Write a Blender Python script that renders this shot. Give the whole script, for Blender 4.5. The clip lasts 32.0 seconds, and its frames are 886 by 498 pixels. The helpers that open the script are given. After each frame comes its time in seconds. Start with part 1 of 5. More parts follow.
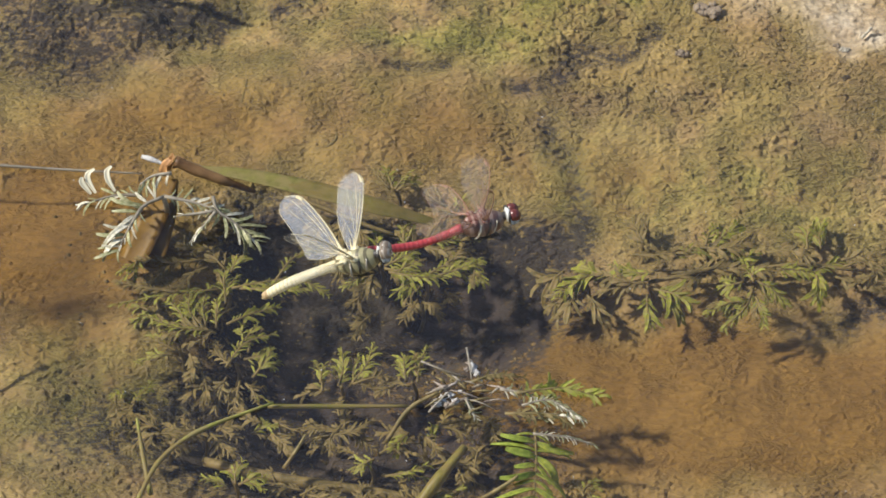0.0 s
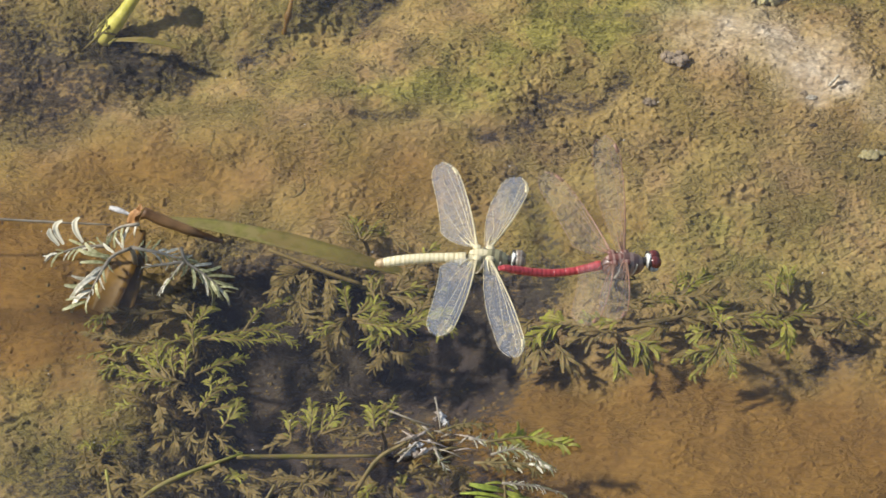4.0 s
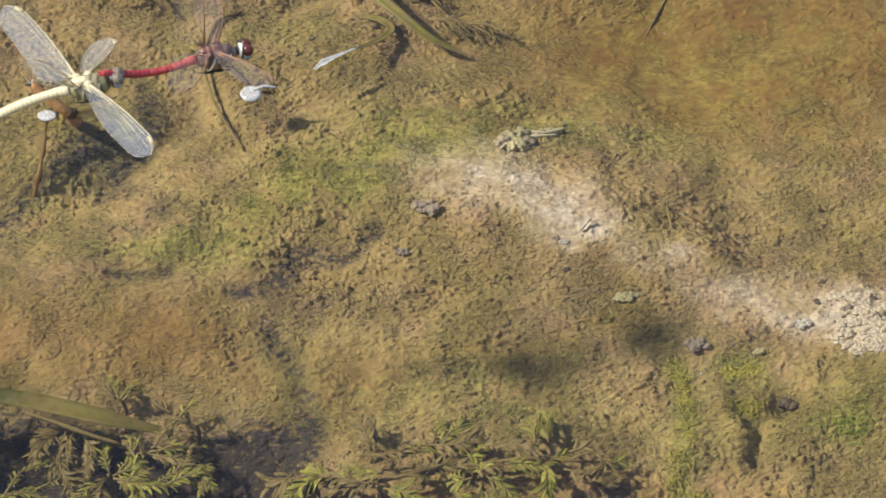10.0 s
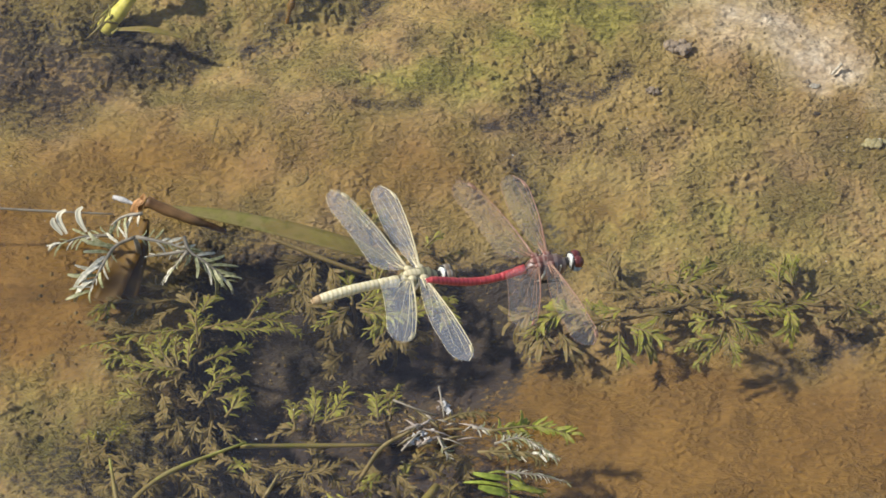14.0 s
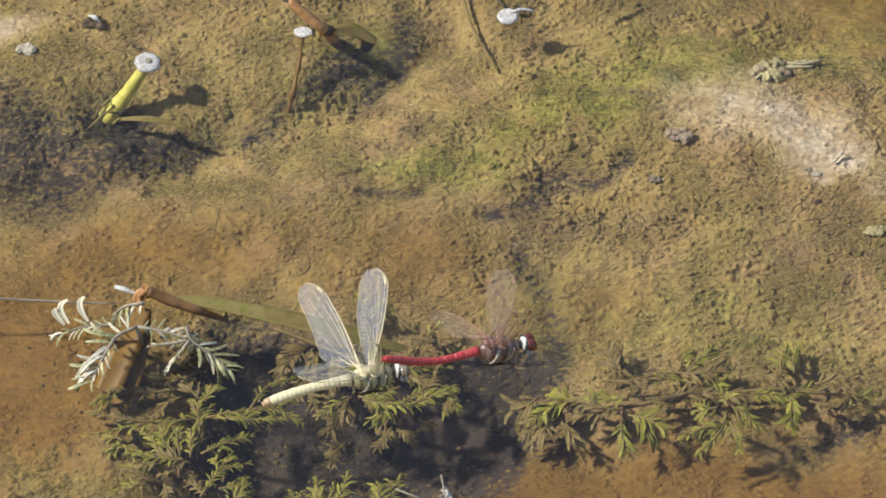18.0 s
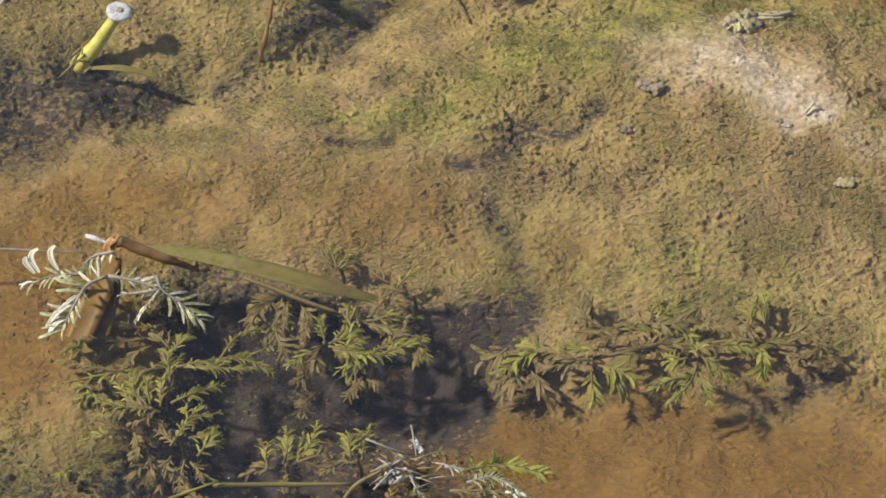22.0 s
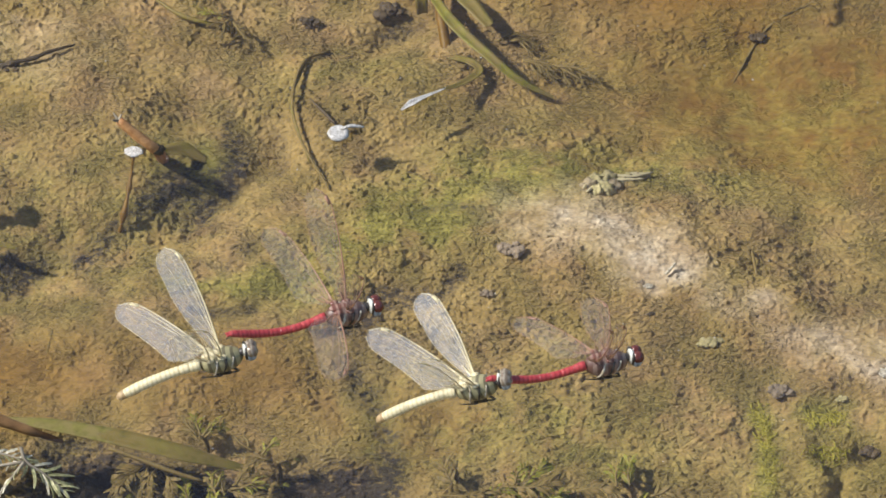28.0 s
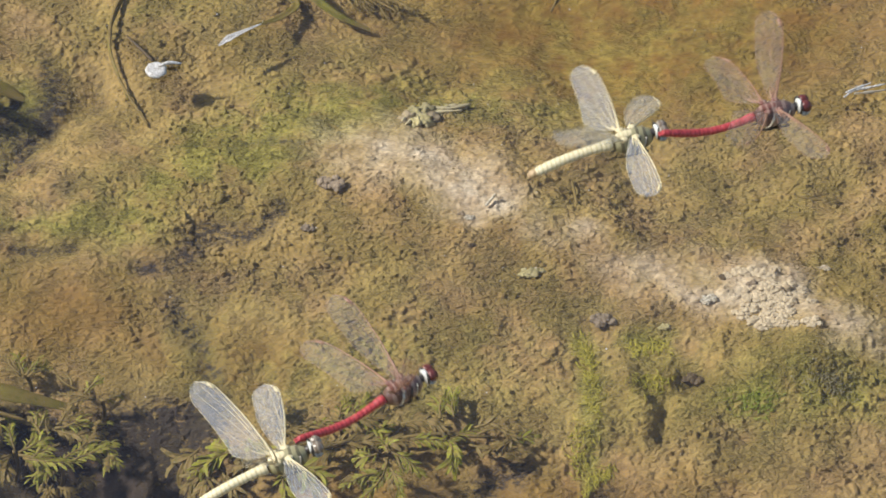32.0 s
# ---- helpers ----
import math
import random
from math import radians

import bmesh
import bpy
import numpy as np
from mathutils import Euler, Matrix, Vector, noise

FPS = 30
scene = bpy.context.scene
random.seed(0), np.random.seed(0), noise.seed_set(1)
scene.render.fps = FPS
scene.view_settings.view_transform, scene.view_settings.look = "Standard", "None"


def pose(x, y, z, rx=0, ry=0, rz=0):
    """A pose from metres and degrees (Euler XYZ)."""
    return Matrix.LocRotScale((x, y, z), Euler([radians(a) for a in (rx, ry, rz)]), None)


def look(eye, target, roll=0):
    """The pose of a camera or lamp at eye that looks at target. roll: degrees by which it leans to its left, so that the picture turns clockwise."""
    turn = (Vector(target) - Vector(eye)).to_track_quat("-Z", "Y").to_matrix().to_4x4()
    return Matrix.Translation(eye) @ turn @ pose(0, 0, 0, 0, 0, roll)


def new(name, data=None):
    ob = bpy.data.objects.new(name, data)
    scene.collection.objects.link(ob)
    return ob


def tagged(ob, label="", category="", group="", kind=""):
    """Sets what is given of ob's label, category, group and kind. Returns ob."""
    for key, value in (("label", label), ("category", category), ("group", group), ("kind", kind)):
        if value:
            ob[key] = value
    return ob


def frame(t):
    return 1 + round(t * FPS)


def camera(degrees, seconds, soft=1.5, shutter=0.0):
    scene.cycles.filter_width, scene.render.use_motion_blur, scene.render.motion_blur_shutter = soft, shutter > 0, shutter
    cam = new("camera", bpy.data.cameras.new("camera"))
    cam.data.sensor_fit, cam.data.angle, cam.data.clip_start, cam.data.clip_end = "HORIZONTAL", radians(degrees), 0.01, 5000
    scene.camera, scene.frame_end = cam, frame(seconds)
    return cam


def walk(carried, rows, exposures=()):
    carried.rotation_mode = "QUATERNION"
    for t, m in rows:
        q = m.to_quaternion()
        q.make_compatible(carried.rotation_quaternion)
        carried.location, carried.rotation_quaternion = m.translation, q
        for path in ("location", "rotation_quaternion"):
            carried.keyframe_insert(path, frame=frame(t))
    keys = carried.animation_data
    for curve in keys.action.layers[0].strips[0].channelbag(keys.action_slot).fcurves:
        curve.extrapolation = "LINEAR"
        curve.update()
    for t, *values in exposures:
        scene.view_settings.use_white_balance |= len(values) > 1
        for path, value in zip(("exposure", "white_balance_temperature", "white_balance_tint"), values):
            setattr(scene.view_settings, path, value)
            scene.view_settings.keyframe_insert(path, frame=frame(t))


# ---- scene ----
# ---- the pond: x to the right, y away from the camera, z up, water at z = 0 ----
SECONDS = 32.0
EYE = Vector((0.0, -3.0 * math.cos(radians(50)), 3.0 * math.sin(radians(50))))
cam = camera(4.4893, SECONDS, soft=1.65, shutter=0.1)

# seconds, the point of the water that the long lens is turned to, lean
PATH = [
    (0.0, -0.04225, -0.05527, 0.055),
    (0.5, -0.04616, -0.03644, 0.061),
    (1.0, -0.04934, -0.02657, 0.194),
    (1.5, -0.03203, -0.01990, 0.256),
    (2.0, -0.02782, -0.02336, 0.323),
    (2.5, -0.01337, -0.02533, 0.074),
    (3.0, -0.03104, -0.02774, -0.205),
    (3.5, -0.04094, -0.03729, 0.033),
    (4.0, -0.03421, -0.03825, -0.021),
    (4.5, -0.02091, -0.03303, -0.049),
    (6.5, -0.02241, -0.03387, -0.080),
    (7.0, -0.02810, -0.03336, -0.006),
    (7.5, -0.03429, -0.02648, 0.056),
    (8.0, -0.03653, -0.04268, -0.024),
    (8.5, -0.03705, -0.03213, 0.029),
    (9.0, -0.01409, -0.02169, -0.000),
    (9.5, 0.03880, -0.01112, 0.000),
    (10.0, 0.03069, 0.01407, -0.515),
    (10.5, 0.00330, 0.00253, -0.608),
    (11.0, -0.01084, 0.01977, -0.417),
    (11.5, -0.01572, -0.00964, -0.406),
    (12.0, -0.01364, -0.00767, -0.362),
    (12.5, -0.02019, -0.03607, -0.246),
    (13.0, -0.03448, -0.03269, -0.270),
    (13.5, -0.03679, -0.04212, -0.057),
    (15.5, -0.02677, -0.03874, -0.440),
    (16.0, -0.03212, -0.00861, -0.414),
    (16.5, -0.01405, 0.00365, -0.186),
    (17.0, -0.01952, -0.01587, -0.247),
    (17.5, -0.02119, -0.00023, -0.237),
    (18.0, -0.03602, -0.01158, -0.276),
    (18.5, -0.04180, -0.01673, -0.124),
    (19.0, -0.03555, -0.01759, 0.122),
    (19.5, -0.03402, -0.02175, 0.028),
    (20.0, -0.02832, -0.02451, -0.103),
    (20.5, -0.02991, -0.03165, -0.030),
    (21.0, -0.02895, -0.02709, 0.100),
    (21.5, -0.03211, -0.02778, 0.044),
    (22.0, -0.02799, -0.02863, 0.082),
    (22.5, -0.02423, -0.02587, 0.050),
    (23.0, -0.02479, -0.02183, -0.107),
    (23.5, -0.02187, -0.01491, -0.211),
    (24.0, 0.02038, 0.00909, -0.325),
    (24.5, 0.01789, 0.03111, -0.199),
    (26.5, 0.00523, 0.03146, -0.277),
    (27.0, -0.01420, 0.05710, -0.038),
    (27.5, 0.00838, 0.04788, -0.052),
    (28.0, 0.00826, 0.02903, -0.081),
    (28.5, -0.00782, 0.01992, -0.030),
    (29.0, 0.00542, 0.02801, -0.063),
    (29.5, 0.02121, 0.02773, 0.020),
    (30.0, 0.03343, 0.01881, -0.051),
    (30.5, 0.03994, 0.00370, -0.131),
    (31.0, 0.05142, 0.00216, -0.323),
    (31.5, 0.05660, 0.01008, -0.221),
    (32.0, 0.05568, 0.00497, -0.027),
]
walk(cam, [(t, look(EYE, (x, y, 0), lean)) for t, x, y, lean in PATH])

# ---- daylight: a clear sky and the sun from the left ----
SUN_FROM = Vector((-1.02, 0.07, 1.0)).normalized()
world = bpy.data.worlds.new("sky")
scene.world = world
world.use_nodes = True
wn = world.node_tree
sky = wn.nodes.new("ShaderNodeTexSky")
sky.sky_type, sky.sun_disc = "NISHITA", False
sky.sun_elevation = math.asin(SUN_FROM.z)
sky.sun_rotation = math.atan2(SUN_FROM.x, SUN_FROM.y)
wn.nodes["Background"].inputs["Strength"].default_value = 0.15
wn.links.new(sky.outputs["Color"], wn.nodes["Background"].inputs["Color"])
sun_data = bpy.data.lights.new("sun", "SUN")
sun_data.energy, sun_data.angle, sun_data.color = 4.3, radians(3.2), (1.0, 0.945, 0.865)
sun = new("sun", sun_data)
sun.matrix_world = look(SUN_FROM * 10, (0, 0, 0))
scene.view_settings.exposure = 0.41


# ---- plan: places fitted to the camera's view, u to the right and v down across the line of sight, one unit is 0.15 mm at the water ----
FORWARD = -EYE.normalized()
UP = Vector((1, 0, 0)).cross(FORWARD)


def spot(u, v, z=0.0):
    """The world place at height z that lies at (u, v) of the plan."""
    d = FORWARD + Vector((1, 0, 0)) * ((u - 880) / 20000) - UP * ((v - 330) / 20000)
    return EYE + d * ((z - EYE.z) / d.z)


def plan_of(x, y, z):
    """The plan place (u, v) of world arrays."""
    dx, dy, dz = x - EYE.x, y - EYE.y, z - EYE.z
    w = dx * FORWARD.x + dy * FORWARD.y + dz * FORWARD.z
    return 880 + 20000 * dx / w, 330 - 20000 * (dy * UP.y + dz * UP.z) / w


rng = np.random.default_rng(5)
LATTICE = rng.random((256, 256))


def value_noise(x, y, seed=0):
    x, y = np.asarray(x) + seed * 17.31, np.asarray(y) + seed * 9.77
    xi, yi = np.floor(x).astype(int), np.floor(y).astype(int)
    fx, fy = x - xi, y - yi
    fx, fy = fx * fx * (3 - 2 * fx), fy * fy * (3 - 2 * fy)
    a, b = LATTICE[xi & 255, yi & 255], LATTICE[(xi + 1) & 255, yi & 255]
    c, d = LATTICE[xi & 255, (yi + 1) & 255], LATTICE[(xi + 1) & 255, (yi + 1) & 255]
    return (a * (1 - fx) + b * fx) * (1 - fy) + (c * (1 - fx) + d * fx) * fy


def fbm(x, y, octaves=4, seed=0):
    total, amp, norm = 0.0, 1.0, 0.0
    for k in range(octaves):
        total = total + amp * value_noise(x * 2 ** k, y * 2 ** k, seed + 3 * k)
        norm, amp = norm + amp, amp * 0.55
    return total / norm


def hill(u, v, cu, cv, ru, rv, turn=0.0):
    a = radians(turn)
    du, dv = u - cu, v - cv
    p, q = du * math.cos(a) + dv * math.sin(a), -du * math.sin(a) + dv * math.cos(a)
    return np.exp(-(p / ru) ** 2 - (q / rv) ** 2)


def along(u, v, points, width):
    """1 on a polyline of the plan, falling off over the width."""
    best = np.full(np.shape(u), 1e9)
    for (a, b), (c, d) in zip(points, points[1:]):
        du, dv = c - a, d - b
        s = np.clip(((u - a) * du + (v - b) * dv) / (du * du + dv * dv), 0, 1)
        best = np.minimum(best, (u - a - s * du) ** 2 + (v - b - s * dv) ** 2)
    return np.exp(-best / width ** 2)


def bed_form(x, y):
    """Height of the pond bed without its grain, and the masks of its covers and painted shade."""
    u, v = plan_of(x, y, -0.012)
    wu = u + 42 * (fbm(x * 60, y * 60, 3, 11) - 0.5) * 2
    wv = v + 42 * (fbm(x * 60, y * 60, 3, 21) - 0.5) * 2
    near = np.exp(-((u - 900) / 1900) ** 4 - ((v - 330) / 1700) ** 4)
    h = -0.0150 + 0 * x
    h = h + near * (
        0.009 * along(wu, wv, [(420, 300), (760, 225), (1060, 160), (1290, 215), (1470, 320), (1720, 400), (1990, 465)], 140)
        + 0.0085 * hill(wu, wv, 1130, 400, 330, 190, 8) + 0.0045 * hill(wu, wv, 590, 420, 210, 120)
        + 0.007 * hill(wu, wv, -60, 90, 240, 130) + 0.006 * hill(wu, wv, 330, -60, 200, 130)
        + 0.003 * hill(wu, wv, 640, 30, 120, 110) + 0.006 * hill(wu, wv, 860, -70, 200, 90)
        + 0.004 * hill(wu, wv, 1780, 610, 260, 120, 10) + 0.004 * hill(wu, wv, 1890, 500, 90, 50) + 0.003 * hill(wu, wv, 1560, 560, 70, 50) + 0.004 * hill(wu, wv, 1240, -330, 330, 120)
        + 0.005 * hill(wu, wv, 180, -200, 300, 120) + 0.004 * hill(wu, wv, 60, 700, 160, 190)
        - 0.016 * hill(wu, wv, 560, 700, 200, 110) - 0.015 * hill(wu, wv, 300, 740, 110, 190)
        - 0.007 * hill(wu, wv, 440, 610, 120, 50) - 0.007 * hill(wu, wv, 320, 580, 110, 42) - 0.013 * hill(wu, wv, 420, 900, 260, 110) - 0.004 * hill(wu, wv, 1050, 730, 330, 60)
        - 0.005 * along(wu, wv, [(-200, 340), (60, 260), (300, 190), (480, 130), (600, 60), (650, -10)], 48)
        - 0.005 * hill(wu, wv, 1500, -120, 380, 90) - 0.006 * hill(wu, wv, 840, -215, 110, 60)
        - 0.0013 * along(u, v, [(495, 313), (560, 322), (605, 318)], 11) - 0.0012 * along(wu, v, [(1467, 338), (1700, 352), (1917, 358)], 9)
        - 0.0012 * along(wu, wv, [(700, 345), (790, 322), (870, 292), (950, 262)], 26)
        - 0.0013 * along(wu, wv, [(775, 395), (820, 450), (832, 510), (790, 570), (700, 590)], 24)
        - 0.005 * hill(u, v, 1690, 560, 34, 30) - 0.004 * along(u, v, [(1600, 560), (1640, 590), (1630, 640)], 16)
        - 0.0022 * along(u, v, [(480, 30), (500, 90), (560, 40)], 90) - 0.005 * hill(u, v, 1535, 745, 36, 24))
    # lumps of a few millimetres to a few centimetres
    h = h + 0.004 * (fbm(x * 45, y * 45, 3, 31) - 0.5) + 0.0012 * (fbm(x * 110, y * 110, 2, 41) - 0.5)
    # the banks
    r = np.sqrt((x * 0.8) ** 2 + (y - 0.6) ** 2)
    bank = np.clip((r - 1.7) / 1.2, 0, 1)
    h = h - 0.10 * np.clip((np.sqrt(x * x + y * y) - 0.6) / 0.6, 0, 1) * (1 - bank) + 0.45 * bank * bank * (3 - 2 * bank)
    crust = np.clip(1.0 * hill(wu, wv, 1185, 165, 170, 72, 10) + 1.0 * hill(wu, wv, 1310, 245, 85, 62, 25) + 0.5 * hill(wu, wv, 1440, 318, 95, 36, 10)
                    + 0.85 * hill(wu, wv, 1600, 385, 120, 42, 8) + 1.6 * hill(wu, wv, 1800, 415, 120, 62, 5) + hill(wu, wv, 1990, 480, 90, 40, 20)
                    + 1.3 * hill(u, v, -180, 22, 100, 30, -12) + 0.5 * hill(wu, wv, 160, -170, 280, 130)
                    + 0.9 * hill(u, v, 1152, 150, 22, 14) + 0.9 * hill(u, v, 1228, 165, 30, 14) + 1.0 * hill(u, v, 1282, 240, 22, 16) + 0.9 * hill(u, v, 1345, 262, 30, 20)
                    + 0.7 * hill(u, v, 1310, 288, 26, 12) + 0.6 * hill(u, v, 1500, 300, 40, 14), 0, 2)
    algae = np.clip(0.6 * hill(wu, wv, 815, 480, 50, 100) + 0.9 * hill(wu, wv, 545, 275, 120, 36) + 1.2 * hill(wu, wv, 930, 140, 200, 75, -14) + 0.8 * hill(wu, wv, 730, 230, 170, 60, -18) + 0.8 * hill(wu, wv, 1200, 60, 260, 50)
                    + 1.0 * hill(wu, wv, 1930, 570, 150, 80) + 1.4 * hill(wu, wv, 1795, 590, 55, 32) + 1.1 * hill(wu, wv, 1605, 494, 60, 22) + 0.3 * hill(wu, wv, 1700, 590, 150, 70) + 0.55 * hill(wu, wv, 1070, 540, 230, 60) + 0.6 * hill(wu, wv, 200, 150, 240, 150)
                    + 0.6 * hill(wu, wv, 480, 40, 120, 90) + 1.3 * hill(wu, wv, 495, 12, 45, 24) + 0.8 * along(u, v, [(1490, 490), (1510, 580), (1505, 700)], 22)
                    + 0.55 * hill(wu, wv, 1600, -80, 430, 190) + 0.7 * hill(wu, wv, -20, 900, 240, 140) + 0.35 * hill(wu, wv, 1250, 530, 330, 100) + 0.25 * hill(wu, wv, 1490, 600, 90, 120) + 0.5 * hill(wu, wv, 760, -130, 140, 70), 0, 1.3)
    silt = np.clip(1.15 * hill(wu, wv, 1080, 860, 700, 165) + 1.1 * hill(wu, wv, 1620, -90, 430, 150) + 0.55 * hill(wu, wv, 620, 440, 170, 80) + 0.5 * hill(wu, wv, 900, 500, 120, 70) + 0.6 * hill(wu, wv, 170, 390, 300, 80)
                   + 1.0 * hill(wu, wv, -90, 610, 200, 190) + 0.8 * hill(wu, wv, 1250, -300, 380, 70) + 0.6 * hill(wu, wv, 640, 640, 90, 60), 0, 1)
    # Black mud, plus shade in hollows and under reed and weeds put into colour.
    mould_shade = np.clip(1.7 * hill(wu, wv, 570, 690, 250, 100) + 1.5 * hill(wu, wv, 440, 600, 130, 50) + 1.6 * hill(wu, wv, 320, 575, 110, 42) + 1.6 * hill(wu, wv, 300, 740, 120, 220) + 2.0 * hill(wu, wv, 420, 930, 330, 110) + 0.1 * hill(wu, wv, 1080, 670, 380, 50) + 0.42 * hill(wu, wv, -70, 960, 190, 130) + 0.95 * hill(wu, wv, 715, 655, 72, 95)
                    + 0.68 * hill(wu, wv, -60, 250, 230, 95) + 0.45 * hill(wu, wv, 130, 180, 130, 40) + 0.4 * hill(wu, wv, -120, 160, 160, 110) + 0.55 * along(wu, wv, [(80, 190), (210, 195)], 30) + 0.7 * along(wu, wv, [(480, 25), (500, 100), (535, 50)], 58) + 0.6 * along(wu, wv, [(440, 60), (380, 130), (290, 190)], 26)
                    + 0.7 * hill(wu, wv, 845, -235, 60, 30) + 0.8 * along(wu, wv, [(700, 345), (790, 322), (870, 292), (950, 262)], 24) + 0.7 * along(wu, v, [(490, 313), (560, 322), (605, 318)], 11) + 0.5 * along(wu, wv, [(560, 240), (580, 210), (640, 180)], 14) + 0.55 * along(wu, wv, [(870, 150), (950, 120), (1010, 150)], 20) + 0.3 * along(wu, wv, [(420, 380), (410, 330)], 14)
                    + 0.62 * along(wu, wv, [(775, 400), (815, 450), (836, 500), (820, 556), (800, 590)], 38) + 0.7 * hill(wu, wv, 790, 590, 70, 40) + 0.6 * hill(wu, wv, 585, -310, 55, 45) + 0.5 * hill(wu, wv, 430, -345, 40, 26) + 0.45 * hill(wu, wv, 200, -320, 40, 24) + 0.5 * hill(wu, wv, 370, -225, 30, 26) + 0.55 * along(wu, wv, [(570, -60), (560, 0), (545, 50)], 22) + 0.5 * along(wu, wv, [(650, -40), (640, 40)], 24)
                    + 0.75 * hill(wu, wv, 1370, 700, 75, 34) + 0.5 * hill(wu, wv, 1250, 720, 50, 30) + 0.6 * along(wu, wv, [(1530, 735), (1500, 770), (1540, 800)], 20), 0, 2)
    return h, u, v, crust, algae, silt, mould_shade


def grain(x, y, silt, crust):
    """Crumbs of the bed's surface."""
    rough = np.clip(1.15 - 0.65 * silt - 0.3 * np.clip(crust, 0, 1), 0.42, 1.2)
    lumpy = np.clip(crust - 0.95, 0, 1) * np.clip((x - 0.09) / 0.02, 0, 1) * 0.7
    wx, wy = x + 0.002 * value_noise(x * 300, y * 300, 5), y + 0.0014 * value_noise(x * 300, y * 300, 8)
    c1 = fbm(wx * 230, wy * 300, 4, 51)
    c2 = fbm(wx * 640, wy * 1050, 2, 61)
    c3 = value_noise(wx * 1050, wy * 1300, 77)
    crumb = np.clip((c2 - 0.52) * 4.5, 0, 1)
    bits = np.clip((c3 - 0.66) * 7, 0, 1)
    clod = np.clip((c1 - 0.56) * 8, 0, 1)
    cracks = np.clip((0.3 - c2) * 6, 0, 1) * np.clip((c1 - 0.35) * 4, 0, 1)
    patch = np.clip((fbm(x * 70, y * 70, 3, 71) - 0.33) * 3.2, 0.55, 1.15)
    return rough * patch * (0.0010 * (c1 - 0.5) + 0.00078 * crumb + 0.00045 * bits * (1 - silt)) + lumpy * (0.0026 * clod + 0.0006 * crumb - 0.001 * cracks)


def bed_height(x, y):
    h, u, v, crust, algae, silt, mould_shade = bed_form(np.array([x]), np.array([y]))
    return float(h[0])


# ---- materials ----
def material(name):
    m = bpy.data.materials.new(name)
    m.use_nodes = True
    return m, m.node_tree.nodes, m.node_tree.links, m.node_tree.nodes["Principled BSDF"]


def mixed(nodes, links, fac, a, b):
    mix = nodes.new("ShaderNodeMix")
    mix.data_type = "RGBA"
    for socket, value in (("Factor", fac), ("A", a), ("B", b)):
        sock = [s for s in mix.inputs if s.name == socket and (s.type == "RGBA" or socket == "Factor" and s.type == "VALUE")][0]
        if isinstance(value, (tuple, float, int)):
            sock.default_value = value if not isinstance(value, tuple) else (*value, 1)
        else:
            links.new(value, sock)
    return [s for s in mix.outputs if s.type == "RGBA"][0]


def noise_of(nodes, links, scale, detail=4, rough=0.6, space="Object", distort=0.0, stretch=None):
    tc = nodes.new("ShaderNodeTexCoord")
    n = nodes.new("ShaderNodeTexNoise")
    n.inputs["Scale"].default_value, n.inputs["Detail"].default_value, n.inputs["Roughness"].default_value = scale, detail, rough
    n.inputs["Distortion"].default_value = distort
    links.new(tc.outputs[space], n.inputs["Vector"])
    if stretch:
        mp = nodes.new("ShaderNodeMapping")
        mp.inputs["Scale"].default_value = stretch
        links.new(tc.outputs[space], mp.inputs["Vector"])
        links.new(mp.outputs["Vector"], n.inputs["Vector"])
    return n.outputs["Fac"]


def ramp(nodes, links, fac, lo, hi, to_lo=0.0, to_hi=1.0):
    r = nodes.new("ShaderNodeMapRange")
    for k, value in enumerate((lo, hi, to_lo, to_hi)):
        r.inputs[k + 1].default_value = value
    links.new(fac, r.inputs[0])
    return r.outputs[0]


def bump(nodes, links, bsdf, height, strength, distance):
    b = nodes.new("ShaderNodeBump")
    b.inputs["Strength"].default_value, b.inputs["Distance"].default_value = strength, distance
    links.new(height, b.inputs["Height"])
    links.new(b.outputs["Normal"], bsdf.inputs["Normal"])


def attribute(nodes, name):
    a = nodes.new("ShaderNodeAttribute")
    a.attribute_name = name
    return a.outputs["Fac"]


def granules(n, l, scale):
    tc, mp, vor = n.new("ShaderNodeTexCoord"), n.new("ShaderNodeMapping"), n.new("ShaderNodeTexVoronoi")
    mp.inputs["Scale"].default_value = (0.6, 1.1, 1)
    vor.inputs["Scale"].default_value = scale
    l.new(tc.outputs["Object"], mp.inputs["Vector"])
    l.new(mp.outputs["Vector"], vor.inputs["Vector"])
    return vor


def bed_material():
    m, n, l, b = material("pond_bed_mud")
    fine, crumb, mid, broad = noise_of(n, l, 1000, 4), noise_of(n, l, 620, 7, 0.74, stretch=(0.6, 1, 1)), noise_of(n, l, 150, 5), noise_of(n, l, 38, 4)
    base = mixed(n, l, ramp(n, l, mid, 0.35, 0.66), (0.275, 0.20, 0.075), (0.43, 0.325, 0.148))
    base = mixed(n, l, ramp(n, l, broad, 0.4, 0.6, 0, 0.7), base, mixed(n, l, ramp(n, l, mid, 0.3, 0.7), (0.23, 0.185, 0.055), (0.365, 0.30, 0.108)))
    base = mixed(n, l, ramp(n, l, noise_of(n, l, 55, 5), 0.48, 0.64, 0, 0.65), base, mixed(n, l, ramp(n, l, mid, 0.3, 0.7), (0.33, 0.22, 0.11), (0.43, 0.305, 0.172)))
    silted = mixed(n, l, ramp(n, l, broad, 0.3, 0.7), (0.168, 0.092, 0.02), (0.25, 0.145, 0.036))
    base = mixed(n, l, ramp(n, l, attribute(n, "silt"), 0.12, 0.75, 0, 0.95), base, silted)
    green = mixed(n, l, ramp(n, l, crumb, 0.35, 0.68), (0.20, 0.195, 0.04), (0.37, 0.35, 0.095))
    amount = n.new("ShaderNodeMath")
